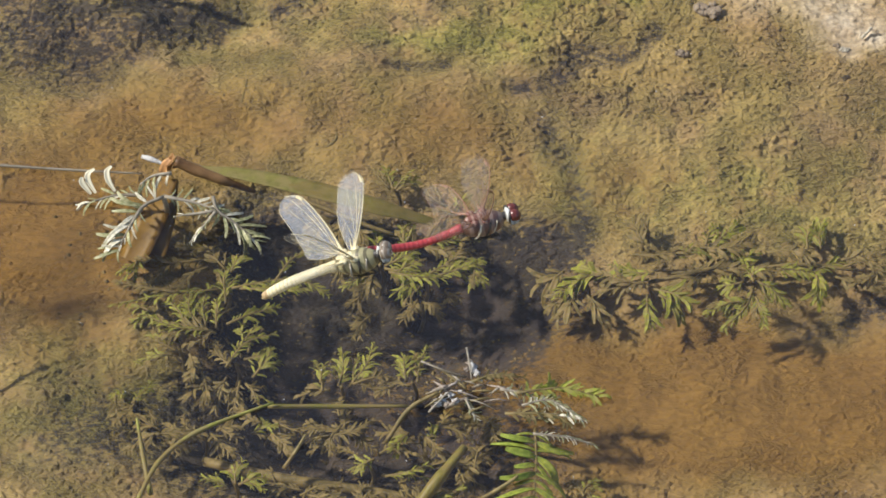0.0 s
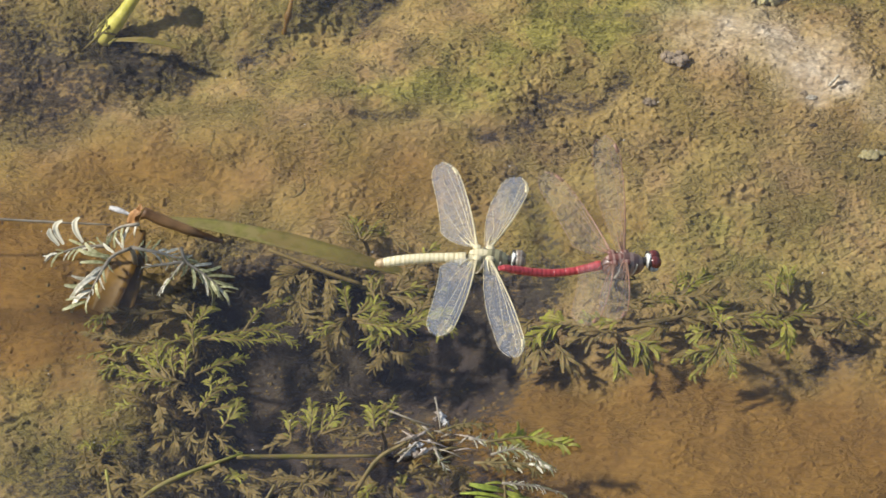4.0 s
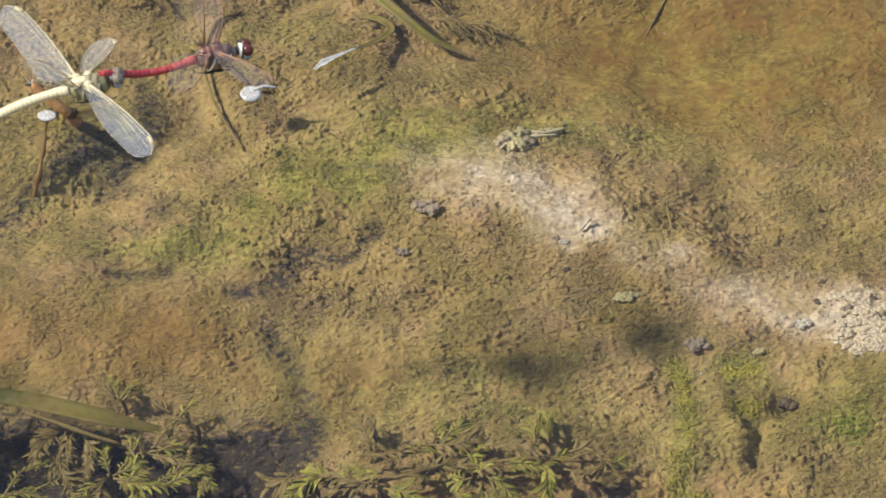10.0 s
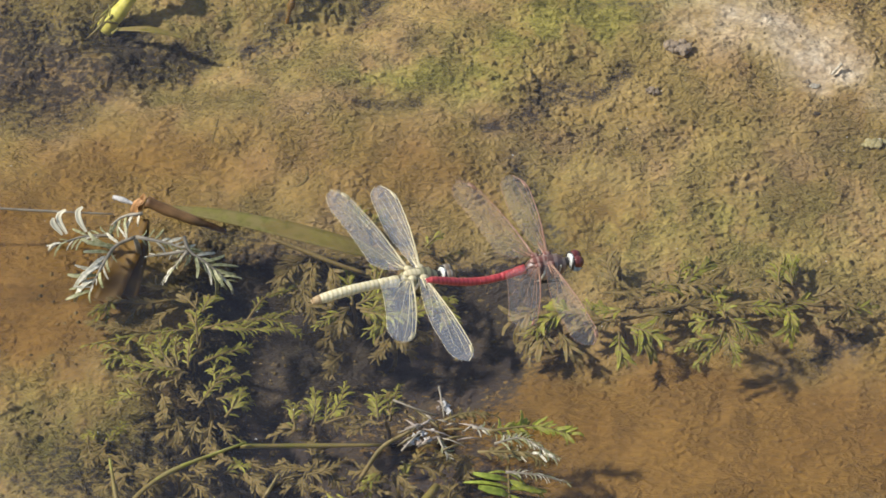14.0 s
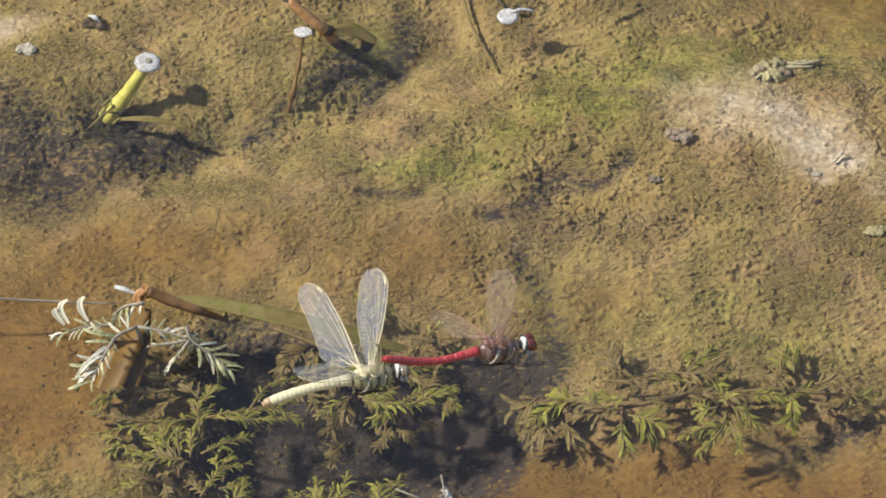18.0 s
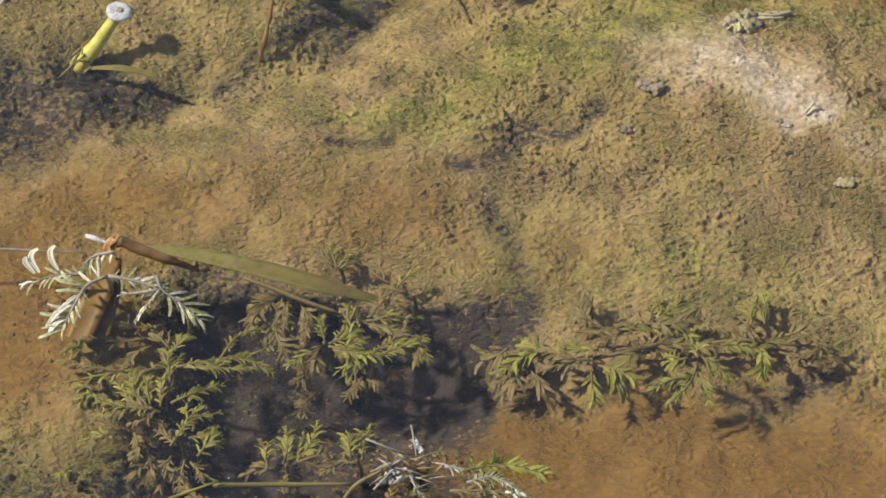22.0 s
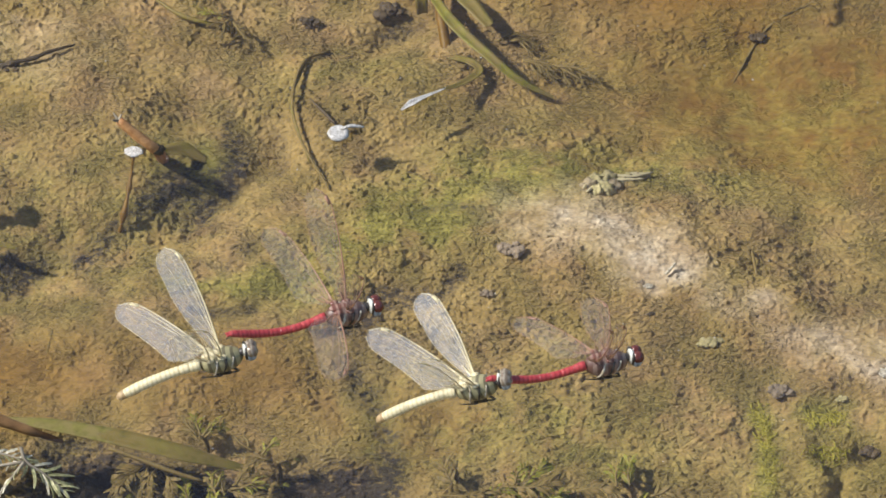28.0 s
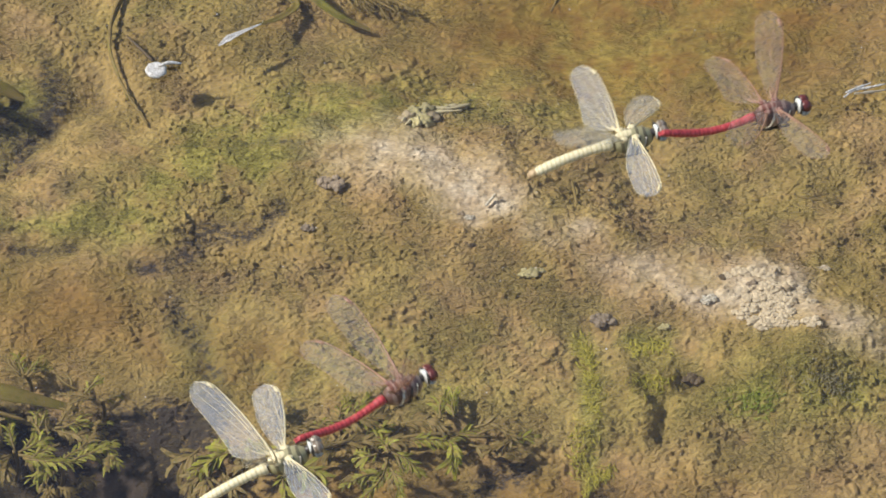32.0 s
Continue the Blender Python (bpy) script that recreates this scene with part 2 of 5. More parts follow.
    amount.operation = "MULTIPLY"
    l.new(attribute(n, "algae"), amount.inputs[0])
    l.new(ramp(n, l, mid, 0.3, 0.6, 0.1, 1.1), amount.inputs[1])
    base = mixed(n, l, ramp(n, l, amount.outputs[0], 0.1, 1.0, 0, 0.85), base, green)
    # Dark bluish tone for black mud and the painted shade in hollows.
    rot_shade = mixed(n, l, ramp(n, l, mid, 0.4, 0.75), (0.02, 0.02, 0.03), (0.06, 0.05, 0.042))
    shade_amount = n.new("ShaderNodeMath")
    shade_amount.operation = "MULTIPLY"
    l.new(attribute(n, "mould_shade"), shade_amount.inputs[0])
    l.new(ramp(n, l, crumb, 0.36, 0.6, 0.1, 1.5), shade_amount.inputs[1])
    base = mixed(n, l, ramp(n, l, shade_amount.outputs[0], 0.25, 0.85, 0, 0.9), base, rot_shade)
    pale = mixed(n, l, ramp(n, l, crumb, 0.3, 0.7), (0.40, 0.335, 0.265), (0.58, 0.50, 0.42))
    cr = n.new("ShaderNodeMath")
    cr.operation = "MULTIPLY"
    l.new(attribute(n, "crust"), cr.inputs[0])
    l.new(ramp(n, l, mid, 0.32, 0.62, 0.5, 1.15), cr.inputs[1])
    base = mixed(n, l, ramp(n, l, cr.outputs[0], 0.2, 1.15, 0, 0.72), base, pale)
    base = mixed(n, l, ramp(n, l, cr.outputs[0], 1.2, 2.0, 0, 0.6), base, (0.74, 0.68, 0.60))
    cells, small = granules(n, l, 760), granules(n, l, 1500)
    # Hollows of the bump's noise tinted darker, tops lighter: relief shade put into colour.
    crumbs = mixed(n, l, ramp(n, l, crumb, 0.34, 0.66), (0.62, 0.62, 0.64), (1.2, 1.19, 1.16))
    piece = mixed(n, l, ramp(n, l, cells.outputs["Color"], 0.1, 0.9), (0.9, 0.91, 0.92), (1.1, 1.09, 1.08))
    both = n.new("ShaderNodeMix")
    both.data_type, both.blend_type = "RGBA", "MULTIPLY"
    both.inputs[0].default_value = 1
    l.new(crumbs, both.inputs[6])
    l.new(piece, both.inputs[7])
    crumbs = both.outputs[2]
    tint = n.new("ShaderNodeMix")
    tint.data_type, tint.blend_type = "RGBA", "MULTIPLY"
    tint.inputs[0].default_value = 0.8
    l.new(base, tint.inputs[6])
    l.new(crumbs, tint.inputs[7])
    l.new(tint.outputs[2], b.inputs["Base Color"])
    b.inputs["Roughness"].default_value = 0.85
    b.inputs["Specular IOR Level"].default_value = 0.25
    height = n.new("ShaderNodeMath")
    height.operation = "MULTIPLY_ADD"
    l.new(ramp(n, l, cells.outputs["Distance"], 0.1, 0.75, 1, 0), height.inputs[0])
    height.inputs[1].default_value = 0.35
    add = n.new("ShaderNodeMath")
    l.new(ramp(n, l, small.outputs["Distance"], 0.1, 0.75, 0.5, 0), add.inputs[0])
    flake = noise_of(n, l, 900, 3, 0.6, stretch=(0.55, 1, 1), distort=0.6)
    step = n.new("ShaderNodeMath")
    step.operation = "MULTIPLY_ADD"
    l.new(ramp(n, l, flake, 0.47, 0.58), step.inputs[0])
    step.inputs[1].default_value = 0.6
    l.new(ramp(n, l, crumb, 0, 1, 0, 2.0), step.inputs[2])
    l.new(step.outputs[0], add.inputs[1])
    l.new(add.outputs[0], height.inputs[2])
    bump(n, l, b, height.outputs[0], 0.9, 0.0011)
    hard = n.new("ShaderNodeMath")
    hard.operation = "MULTIPLY"
    l.new(ramp(n, l, attribute(n, "silt"), 0.1, 0.8, 1.0, 0.7), hard.inputs[0])
    l.new(ramp(n, l, noise_of(n, l, 75, 4), 0.38, 0.62, 0.35, 1.0), hard.inputs[1])
    soft = n.new("ShaderNodeMath")
    soft.operation = "MULTIPLY"
    l.new(hard.outputs[0], soft.inputs[0])
    l.new(ramp(n, l, attribute(n, "crust"), 0.2, 0.9, 1.0, 0.4), soft.inputs[1])
    l.new(soft.outputs[0], b.inputs["Normal"].links[0].from_node.inputs["Strength"])
    return m


def water_material():
    m, n, l, b = material("clear_pond_water")
    n.remove(b)
    clear, gloss, mix, fres = n.new("ShaderNodeBsdfTransparent"), n.new("ShaderNodeBsdfGlossy"), n.new("ShaderNodeMixShader"), n.new("ShaderNodeFresnel")
    clear.inputs["Color"].default_value = (0.95, 0.92, 0.82, 1)
    gloss.inputs["Roughness"].default_value = 0.03
    fres.inputs["IOR"].default_value = 1.33
    bp = n.new("ShaderNodeBump")
    bp.inputs["Strength"].default_value, bp.inputs["Distance"].default_value = 0.12, 0.002
    l.new(noise_of(n, l, 24, 2, 0.4), bp.inputs["Height"])
    l.new(bp.outputs["Normal"], gloss.inputs["Normal"])
    l.new(bp.outputs["Normal"], fres.inputs["Normal"])
    l.new(fres.outputs[0], mix.inputs[0])
    l.new(clear.outputs[0], mix.inputs[1])
    l.new(gloss.outputs[0], mix.inputs[2])
    # Bluish diffuse film: slight murk, with the sky's reflected veil put in as colour.
    murk_sky_veil, film = n.new("ShaderNodeBsdfDiffuse"), n.new("ShaderNodeMixShader")
    murk_sky_veil.inputs["Color"].default_value = (0.25, 0.26, 0.33, 1)
    l.new(ramp(n, l, noise_of(n, l, 14, 3), 0.3, 0.7, 0.02, 0.04), film.inputs[0])
    l.new(mix.outputs[0], film.inputs[1])
    l.new(murk_sky_veil.outputs[0], film.inputs[2])
    l.new(film.outputs[0], n["Material Output"].inputs["Surface"])
    return m


def tissue(name, dark, light, rough=0.6, scale=700, spread=0.5, sheen=0.3, through_light=0.0, silt=None):
    """Plant matter and the like: two colours in patches, varied from piece to piece."""
    m, n, l, b = material(name)
    info = n.new("ShaderNodeObjectInfo")
    col = mixed(n, l, ramp(n, l, noise_of(n, l, scale, 4), 0.3, 0.7), dark, light)
    other = mixed(n, l, ramp(n, l, noise_of(n, l, scale * 0.25, 3), 0.3, 0.7), tuple(c * 0.4 for c in dark), tuple(c * 0.55 for c in light))
    col = mixed(n, l, ramp(n, l, info.outputs["Random"], 0.1, 0.9, 0, min(1, spread * 2)), col, other)
    if silt:
        col = mixed(n, l, ramp(n, l, noise_of(n, l, scale * 0.6, 5), 0.43, 0.57), col, silt)
    l.new(col, b.inputs["Base Color"])
    b.inputs["Roughness"].default_value = rough
    b.inputs["Specular IOR Level"].default_value = sheen
    if through_light:
        b.inputs["Subsurface Weight"].default_value = through_light
        b.inputs["Subsurface Radius"].default_value = (0.002, 0.002, 0.001)
        b.inputs["Subsurface Scale"].default_value = 0.3
    bump(n, l, b, noise_of(n, l, scale * 2, 3), 0.3, 0.0002)
    return m


BED = bed_material()
WATER = water_material()
GREEN = tissue("green_leaflets", (0.13, 0.158, 0.013), (0.42, 0.43, 0.052), scale=5, spread=0.42, silt=(0.22, 0.195, 0.05))
BROWNED = tissue("silted_leaflets", (0.095, 0.08, 0.02), (0.22, 0.175, 0.06), scale=5, spread=0.35, silt=(0.2, 0.145, 0.055))
SILVER = tissue("dried_leaflets", (0.10, 0.105, 0.02), (0.50, 0.47, 0.25), 0.4, 6, 0.3, 0.35)
# Pale leaflets and straw; on the sprays also wet glints put into the colour.
BLEACHED_GLINT = tissue("bleached_glint_leaflets", (0.30, 0.27, 0.15), (0.74, 0.68, 0.52), 0.4, 6, 0.2, 0.35)
STEM = tissue("weed_stems", (0.11, 0.085, 0.03), (0.24, 0.185, 0.07), silt=(0.2, 0.15, 0.06))
REED = tissue("reed_blade", (0.125, 0.112, 0.022), (0.25, 0.215, 0.055), 0.5, 500, 0.25, silt=(0.19, 0.15, 0.05))
SHEATH = tissue("torn_sheath", (0.14, 0.065, 0.025), (0.48, 0.26, 0.10), 0.5, 500)
DARKWOOD = tissue("sodden_wood", (0.06, 0.045, 0.03), (0.16, 0.12, 0.075), 0.6, 500)
PALE = tissue("pale_stalk", (0.2, 0.165, 0.11), (0.44, 0.38, 0.28), 0.6, 600)
WHITE = tissue("bleached_leaf", (0.2, 0.18, 0.14), (0.72, 0.70, 0.66), 0.5, 1900, 0.2)
STUB = tissue("orange_stem", (0.26, 0.11, 0.035), (0.55, 0.3, 0.12), 0.5, 600, 0.1)
YELLOW = tissue("yellow_stem", (0.40, 0.40, 0.05), (0.72, 0.68, 0.2), 0.5, 300, 0.2)
THREADS = tissue("algae_threads", (0.26, 0.24, 0.03), (0.46, 0.42, 0.07), 0.6, 700, 0.15)
STALK = tissue("olive_stalks", (0.12, 0.12, 0.02), (0.30, 0.285, 0.06), 0.5, 300, 0.25, silt=(0.2, 0.16, 0.06))
GRASS = tissue("grass_blade", (0.12, 0.22, 0.02), (0.33, 0.45, 0.08), 0.4, 300)
AMBER = tissue("amber_stem", (0.11, 0.06, 0.01), (0.25, 0.145, 0.024), 0.5, 300, 0.2)
CLOD = tissue("grey_clod", (0.2, 0.16, 0.125), (0.42, 0.35, 0.28), 0.8, 1600, 0.35)
FRESH = tissue("fresh_leaflets", (0.12, 0.16, 0.018), (0.34, 0.38, 0.06), scale=6, spread=0.1)
CRUSTY = tissue("pale_crust", (0.34, 0.285, 0.21), (0.66, 0.585, 0.465), 0.8, 700, 0.15)
MOSS = tissue("pale_moss", (0.3, 0.28, 0.13), (0.64, 0.58, 0.36), 0.7, 900)


# ---- mesh helpers ----
def mesh_of(name, verts, faces, mat, smooth=True):
    me = bpy.data.meshes.new(name)
    me.from_pydata([tuple(v) for v in verts], [], faces)
    me.materials.append(mat)
    if smooth:
        me.polygons.foreach_set("use_smooth", [True] * len(me.polygons))
    return me


def thing(name, at, label, category, group="", kind="", data=None):
    ob = new(name, data)
    ob.location = at
    if data is None:
        ob.empty_display_size = 0.005
    return tagged(ob, label, category, group, kind)


def part(name, me, parent, m=None, label=""):
    ob = new(name, me)
    ob.parent = parent
    if m is not None:
        ob.matrix_basis = m
    return tagged(ob, label)


def smooth_line(points, steps):
    """A Catmull-Rom line through points."""
    p = [Vector(q) for q in points]
    p = [2 * p[0] - p[1]] + p + [2 * p[-1] - p[-2]]
    out = []
    for k in range(1, len(p) - 2):
        for s in range(steps):
            t = s / steps
            a, b, c, d = p[k - 1], p[k], p[k + 1], p[k + 2]
            out.append(0.5 * (2 * b + (c - a) * t + (2 * a - 5 * b + 4 * c - d) * t * t + (3 * b - a - 3 * c + d) * t ** 3))
    out.append(p[-2])
    return out


def tube_data(points, radii, sides=7, steps=5, lumpy=0.0, flat=1.0, seed=0):
    """Verts and faces of a tapered tube along points; flat < 1 squeezes it in height."""
    r = random.Random(seed)
    line = smooth_line(points, steps)
    verts, faces = [], []
    n = len(line)
    for i, c in enumerate(line):
        d = (line[min(i + 1, n - 1)] - line[max(i - 1, 0)]).normalized()
        side = d.cross(Vector((0, 0, 1)))
        side = side.normalized() if side.length > 1e-3 else Vector((1, 0, 0))
        top = side.cross(d)
        k = i / (n - 1) * (len(radii) - 1)
        j = min(int(k), len(radii) - 2)
        rad = (radii[j] * (1 - k + j) + radii[j + 1] * (k - j)) * (1 + lumpy * (r.random() - 0.5))
        for s in range(sides):
            a = 2 * math.pi * s / sides
            verts.append(c + side * math.cos(a) * rad + top * math.sin(a) * rad * flat)
        if i:
            o = (i - 1) * sides
            faces += [(o + s, o + (s + 1) % sides, o + sides + (s + 1) % sides, o + sides + s) for s in range(sides)]
    faces += [tuple(range(sides))[::-1], tuple(range((n - 1) * sides, n * sides))]
    return verts, faces


def tube(name, points, radii, mat, **more):
    return mesh_of(name, *tube_data(points, radii, **more), mat)


def blade_data(points, widths, fold=0.25, steps=5, thick=0.00018, twist=0.0):
    """Verts and faces of a leaf blade with a keel and a thickness."""
    line = smooth_line(points, steps)
    n = len(line)
    top, faces = [], []
    for i, c in enumerate(line):
        d = (line[min(i + 1, n - 1)] - line[max(i - 1, 0)]).normalized()
        side = d.cross(Vector((0, 0, 1)))
        side = side.normalized() if side.length > 1e-3 else Vector((1, 0, 0))
        side = Matrix.Rotation(twist * i / n, 3, d) @ side
        up = side.cross(d)
        k = i / (n - 1) * (len(widths) - 1)
        j = min(int(k), len(widths) - 2)
        w = (widths[j] * (1 - k + j) + widths[j + 1] * (k - j)) / 2
        for f in (-1, -0.5, 0, 0.5, 1):
            top.append(c + side * f * w + up * (abs(f) * w * fold))
    low = [v - Vector((0, 0, thick)) for v in top]
    m = len(top)
    for i in range(n - 1):
        for j in range(4):
            a = i * 5 + j
            faces.append((a, a + 1, a + 6, a + 5))
            faces.append((m + a, m + a + 5, m + a + 6, m + a + 1))
        a = i * 5
        faces.append((a, a + 5, m + a + 5, m + a))
        faces.append((a + 4, m + a + 4, m + a + 9, a + 9))
    return top + low, faces


def blade(name, points, widths, mat, **more):
    return mesh_of(name, *blade_data(points, widths, **more), mat)


def lump(name, radius, mat, seed, squash=0.6, rough=0.35, cuts=4):
    bm = bmesh.new()
    bmesh.ops.create_icosphere(bm, subdivisions=cuts, radius=1)
    for v in bm.verts:
        p = v.co.copy()
        k = 1 + rough * noise.noise(p * 1.7 + Vector((seed * 3.1, 0, 0))) + rough * 0.6 * noise.noise(p * 4.5 + Vector((0, seed * 2.3, 0)))
        k += rough * 0.35 * noise.noise(p * 11 + Vector((seed, seed, 0)))
        v.co = Vector((p.x * radius * k, p.y * radius * k, p.z * radius * k * squash))
    me = bpy.data.meshes.new(name)
    bm.to_mesh(me)
    bm.free()
    me.materials.append(mat)
    me.polygons.foreach_set("use_smooth", [True] * len(me.polygons))
    return me


def clod_mesh(name, radius, mat, seed):
    """A crumbly clod: a heap of small uneven grains in one mesh."""
    r = random.Random(seed)
    bm = bmesh.new()
    for k in range(16):
        q = radius * r.uniform(0.22, 0.42)
        far = radius * 0.75 * math.sqrt(r.random())
        turn = r.uniform(0, 6.28)
        at = Vector((far * math.cos(turn) * 1.25, far * math.sin(turn) * 0.8, (radius - far) * r.uniform(0.1, 0.5)))
        for v in bmesh.ops.create_icosphere(bm, subdivisions=2, radius=1)["verts"]:
            p = v.co.copy()
            v.co = at + Vector((p.x * 1.2, p.y, p.z * 0.75)) * q * (1 + 0.5 * noise.noise(p * 1.5 + Vector((seed + k, 0, k))))
    me = bpy.data.meshes.new(name)
    bm.to_mesh(me)
    bm.free()
    me.materials.append(mat)
    return me


# ---- the bed, one sheet from under the lens to the horizon ----
def axis(lo, hi, step, reach):
    fine = list(np.arange(lo, hi, step))
    out, gap, x = [], step, hi
    while x < reach:
        out.append(x)
        gap *= 1.22
        x += gap
    back, gap, x = [], step, lo - step
    while x > -reach:
        back.append(x)
        gap *= 1.22
        x -= gap
    return np.array(back[::-1] + fine + out)


def sheet(name, xs, ys, z, mat, masks):
    nx, ny = len(xs), len(ys)
    X, Y = np.meshgrid(xs, ys)
    co = np.stack([X.ravel(), Y.ravel(), z.ravel()], 1).astype(np.float32)
    i = (np.arange(ny - 1)[:, None] * nx + np.arange(nx - 1)[None, :]).ravel()
    quads = np.stack([i, i + 1, i + nx + 1, i + nx], 1).astype(np.int32)
    me = bpy.data.meshes.new(name)
    me.vertices.add(len(co))
    me.vertices.foreach_set("co", co.ravel())
    me.loops.add(quads.size)
    me.loops.foreach_set("vertex_index", quads.ravel())
    me.polygons.add(len(quads))
    me.polygons.foreach_set("loop_start", np.arange(0, quads.size, 4, dtype=np.int32))
    me.polygons.foreach_set("use_smooth", np.ones(len(quads), dtype=bool))
    me.update(calc_edges=True)
    for key, values in masks.items():
        me.attributes.new(key, "FLOAT", "POINT").data.foreach_set("value", values.ravel().astype(np.float32))
    me.materials.append(mat)
    return me


xs, ys = axis(-0.18, 0.19, 0.00034, 60), axis(-0.155, 0.17, 0.00034, 60)
GX, GY = np.meshgrid(xs, ys)
form, GU, GV, crust, algae, silt, mould_shade = bed_form(GX, GY)
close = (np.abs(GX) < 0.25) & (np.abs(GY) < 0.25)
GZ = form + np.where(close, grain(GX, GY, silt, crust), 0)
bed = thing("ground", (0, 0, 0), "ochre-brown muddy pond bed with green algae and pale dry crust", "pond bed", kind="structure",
            data=sheet("ground", xs, ys, GZ, BED, {"crust": crust, "algae": algae, "silt": silt, "mould_shade": mould_shade}))
wx, wy = axis(-0.2, 0.2, 0.02, 60), axis(-0.2, 0.2, 0.02, 60)
WX, WY = np.meshgrid(wx, wy)
water = thing("water", (0, 0, 0), "clear shallow still water over the muddy bed", "water", kind="structure",
              data=sheet("water", wx, wy, WX * 0, WATER, {}))
water.visible_shadow = False


# ---- the bed's loose crumbs, too many to count ----
def crumb_heap(count, seed, grit=0.00034, on_crust=False):
    g = np.random.default_rng(seed)
    u, v = g.uniform(-260, 2090, count), g.uniform(-460, 1090, count)
    d = [FORWARD[k] + (1.0 if k == 0 else 0.0) * ((u - 880) / 20000) - UP[k] * ((v - 330) / 20000) for k in range(3)]
    far = (-0.011 - EYE.z) / d[2]
    x, y = EYE.x + d[0] * far, EYE.y + d[1] * far
    h, u, v, cr, al, si, ms = bed_form(x, y)
    thick = np.clip((fbm(x * 42, y * 42, 4, 71) - 0.38) * 4.5, 0.1, 1) * np.clip(1.1 - 1.05 * si - 0.75 * np.clip(cr, 0, 1) - 0.7 * ms, 0.13, 1)
    if on_crust:
        thick = np.clip(cr - 0.9, 0, 1) * (u > 1600)
    keep = g.random(count) < thick
    x, y, h = x[keep], y[keep], h[keep]
    masks = [m[keep] for m in (cr, al, si, ms)]
    h = h + grain(x, y, masks[2], masks[0])
    n = len(x)
    size = grit * np.exp(g.normal(0, 0.38, n))
    turn = g.normal(0, 0.5, n)
    rise = size * g.uniform(0.3, 0.75, n) * (1 - 0.6 * masks[2])
    verts = np.zeros((n, 13, 3))
    for ring, (f, z) in enumerate(((1.15, -0.5), (0.72, 0.75))):
        for s in range(6):
            a = 2 * math.pi * (s + 0.5 * ring) / 6
            q = size * f * g.uniform(0.7, 1.25, n)
            px, py = 1.45 * q * math.cos(a), 0.9 * q * math.sin(a)
            verts[:, ring * 6 + s] = np.stack([x + px * np.cos(turn) - py * np.sin(turn), y + px * np.sin(turn) + py * np.cos(turn), h + rise * z * g.uniform(0.7, 1.3, n)], 1)
    verts[:, 12] = np.stack([x, y, h + rise], 1)
    quads = np.array([(s, (s + 1) % 6, 6 + s, 6 + s) for s in range(6)])[:, :3]
    more = np.array([((s + 1) % 6, 6 + (s + 1) % 6, 6 + s) for s in range(6)])
    caps = np.array([(6 + s, 6 + (s + 1) % 6, 12) for s in range(6)])
    tris = (np.concatenate([quads, more, caps])[None] + 13 * np.arange(n)[:, None, None]).reshape(-1, 3).astype(np.int32)
    me = bpy.data.meshes.new("crumbs")
    me.vertices.add(n * 13)
    me.vertices.foreach_set("co", verts.astype(np.float32).ravel())
    me.loops.add(tris.size)
    me.loops.foreach_set("vertex_index", tris.ravel())
    me.polygons.add(len(tris))
    me.polygons.foreach_set("loop_start", np.arange(0, tris.size, 3, dtype=np.int32))
    me.update(calc_edges=True)
    for key, values in zip(("crust", "algae", "silt", "mould_shade"), masks):
        me.attributes.new(key, "FLOAT", "POINT").data.foreach_set("value", np.repeat(values, 13).astype(np.float32))
    me.materials.append(BED)
    return me


crumbs = thing("crumbs", (0, 0, 0), "ochre mud crumbs strewn over the pond bed", "mud crumbs", kind="stuff", data=crumb_heap(60000, 9))
lumps = thing("crust_lumps", (0, 0, 0), "pale lumps of dry crust on the ridge", "crust", kind="stuff", data=crumb_heap(14000, 10, 0.0007, True))


# ---- water weeds: thin stalks with rows of strap-shaped leaflets ----
def leaflet_mesh(name, mat, bend, width, curl):
    """One leaflet along +x, a unit long, keeled, blunt, bent down and to one side."""
    pts = [(0, 0, 0), (0.3, 0.02 + curl * 0.25, 0.04), (0.68, curl * 0.8, 0.01), (1, curl * 1.7, -bend)]
    return blade(name, pts, [width * 0.45, width * 0.95, width, width * 0.5], mat, fold=0.35, steps=2, thick=0.035)


LEAFLETS = {m.name: [leaflet_mesh("leaflet", m, b, w * k, c) for b, w, c in ((0.05, 0.25, 0.05), (0.16, 0.21, 0.15), (0.3, 0.28, -0.12), (0.1, 0.2, 0.25))]
            for m, k in ((GREEN, 1), (BROWNED, 1.1), (SILVER, 0.7), (BLEACHED_GLINT, 0.7), (FRESH, 0.9))}


def sprig(plant, pts, z, mat, leaf, r, gap=9.0, lean=0.85, sides=(-1, 1), droop=0.3, bare=0.12, stalk=0.0003, thin=0.2):
    """A frond along plan points, from height z[0] to z[1], with leaflets of that plan length on the given sides."""
    n = len(pts) - 1
    line = [spot(u, v, z[0] + (z[1] - z[0]) * k / n) - plant.location for k, (u, v) in enumerate(pts)]
    if n == 1:
        d = line[1] - line[0]
        line.insert(1, (line[0] + line[1]) / 2 + Vector((-d.y, d.x, 0)) * r.uniform(-0.14, 0.14) + Vector((0, 0, d.length * 0.05)))
    rachis = part("frond", tube("frond", line, [stalk * 1.4, stalk, stalk * 0.5], PALE if mat is SILVER else STEM, sides=5, steps=4), plant)
    curve = smooth_line(line, 14)
    run_of = [0.0]
    for p, q in zip(curve, curve[1:]):
        run_of.append(run_of[-1] + (q - p).length)
    count = max(3, round(run_of[-1] / (gap * 1.5e-4)))
    roll = r.uniform(-0.4, 0.4)
    for k in range(count + 1):
        s = run_of[-1] * (bare + (1 - bare) * k / count)
        i = min(max(j for j, w in enumerate(run_of) if w <= s), len(curve) - 2)
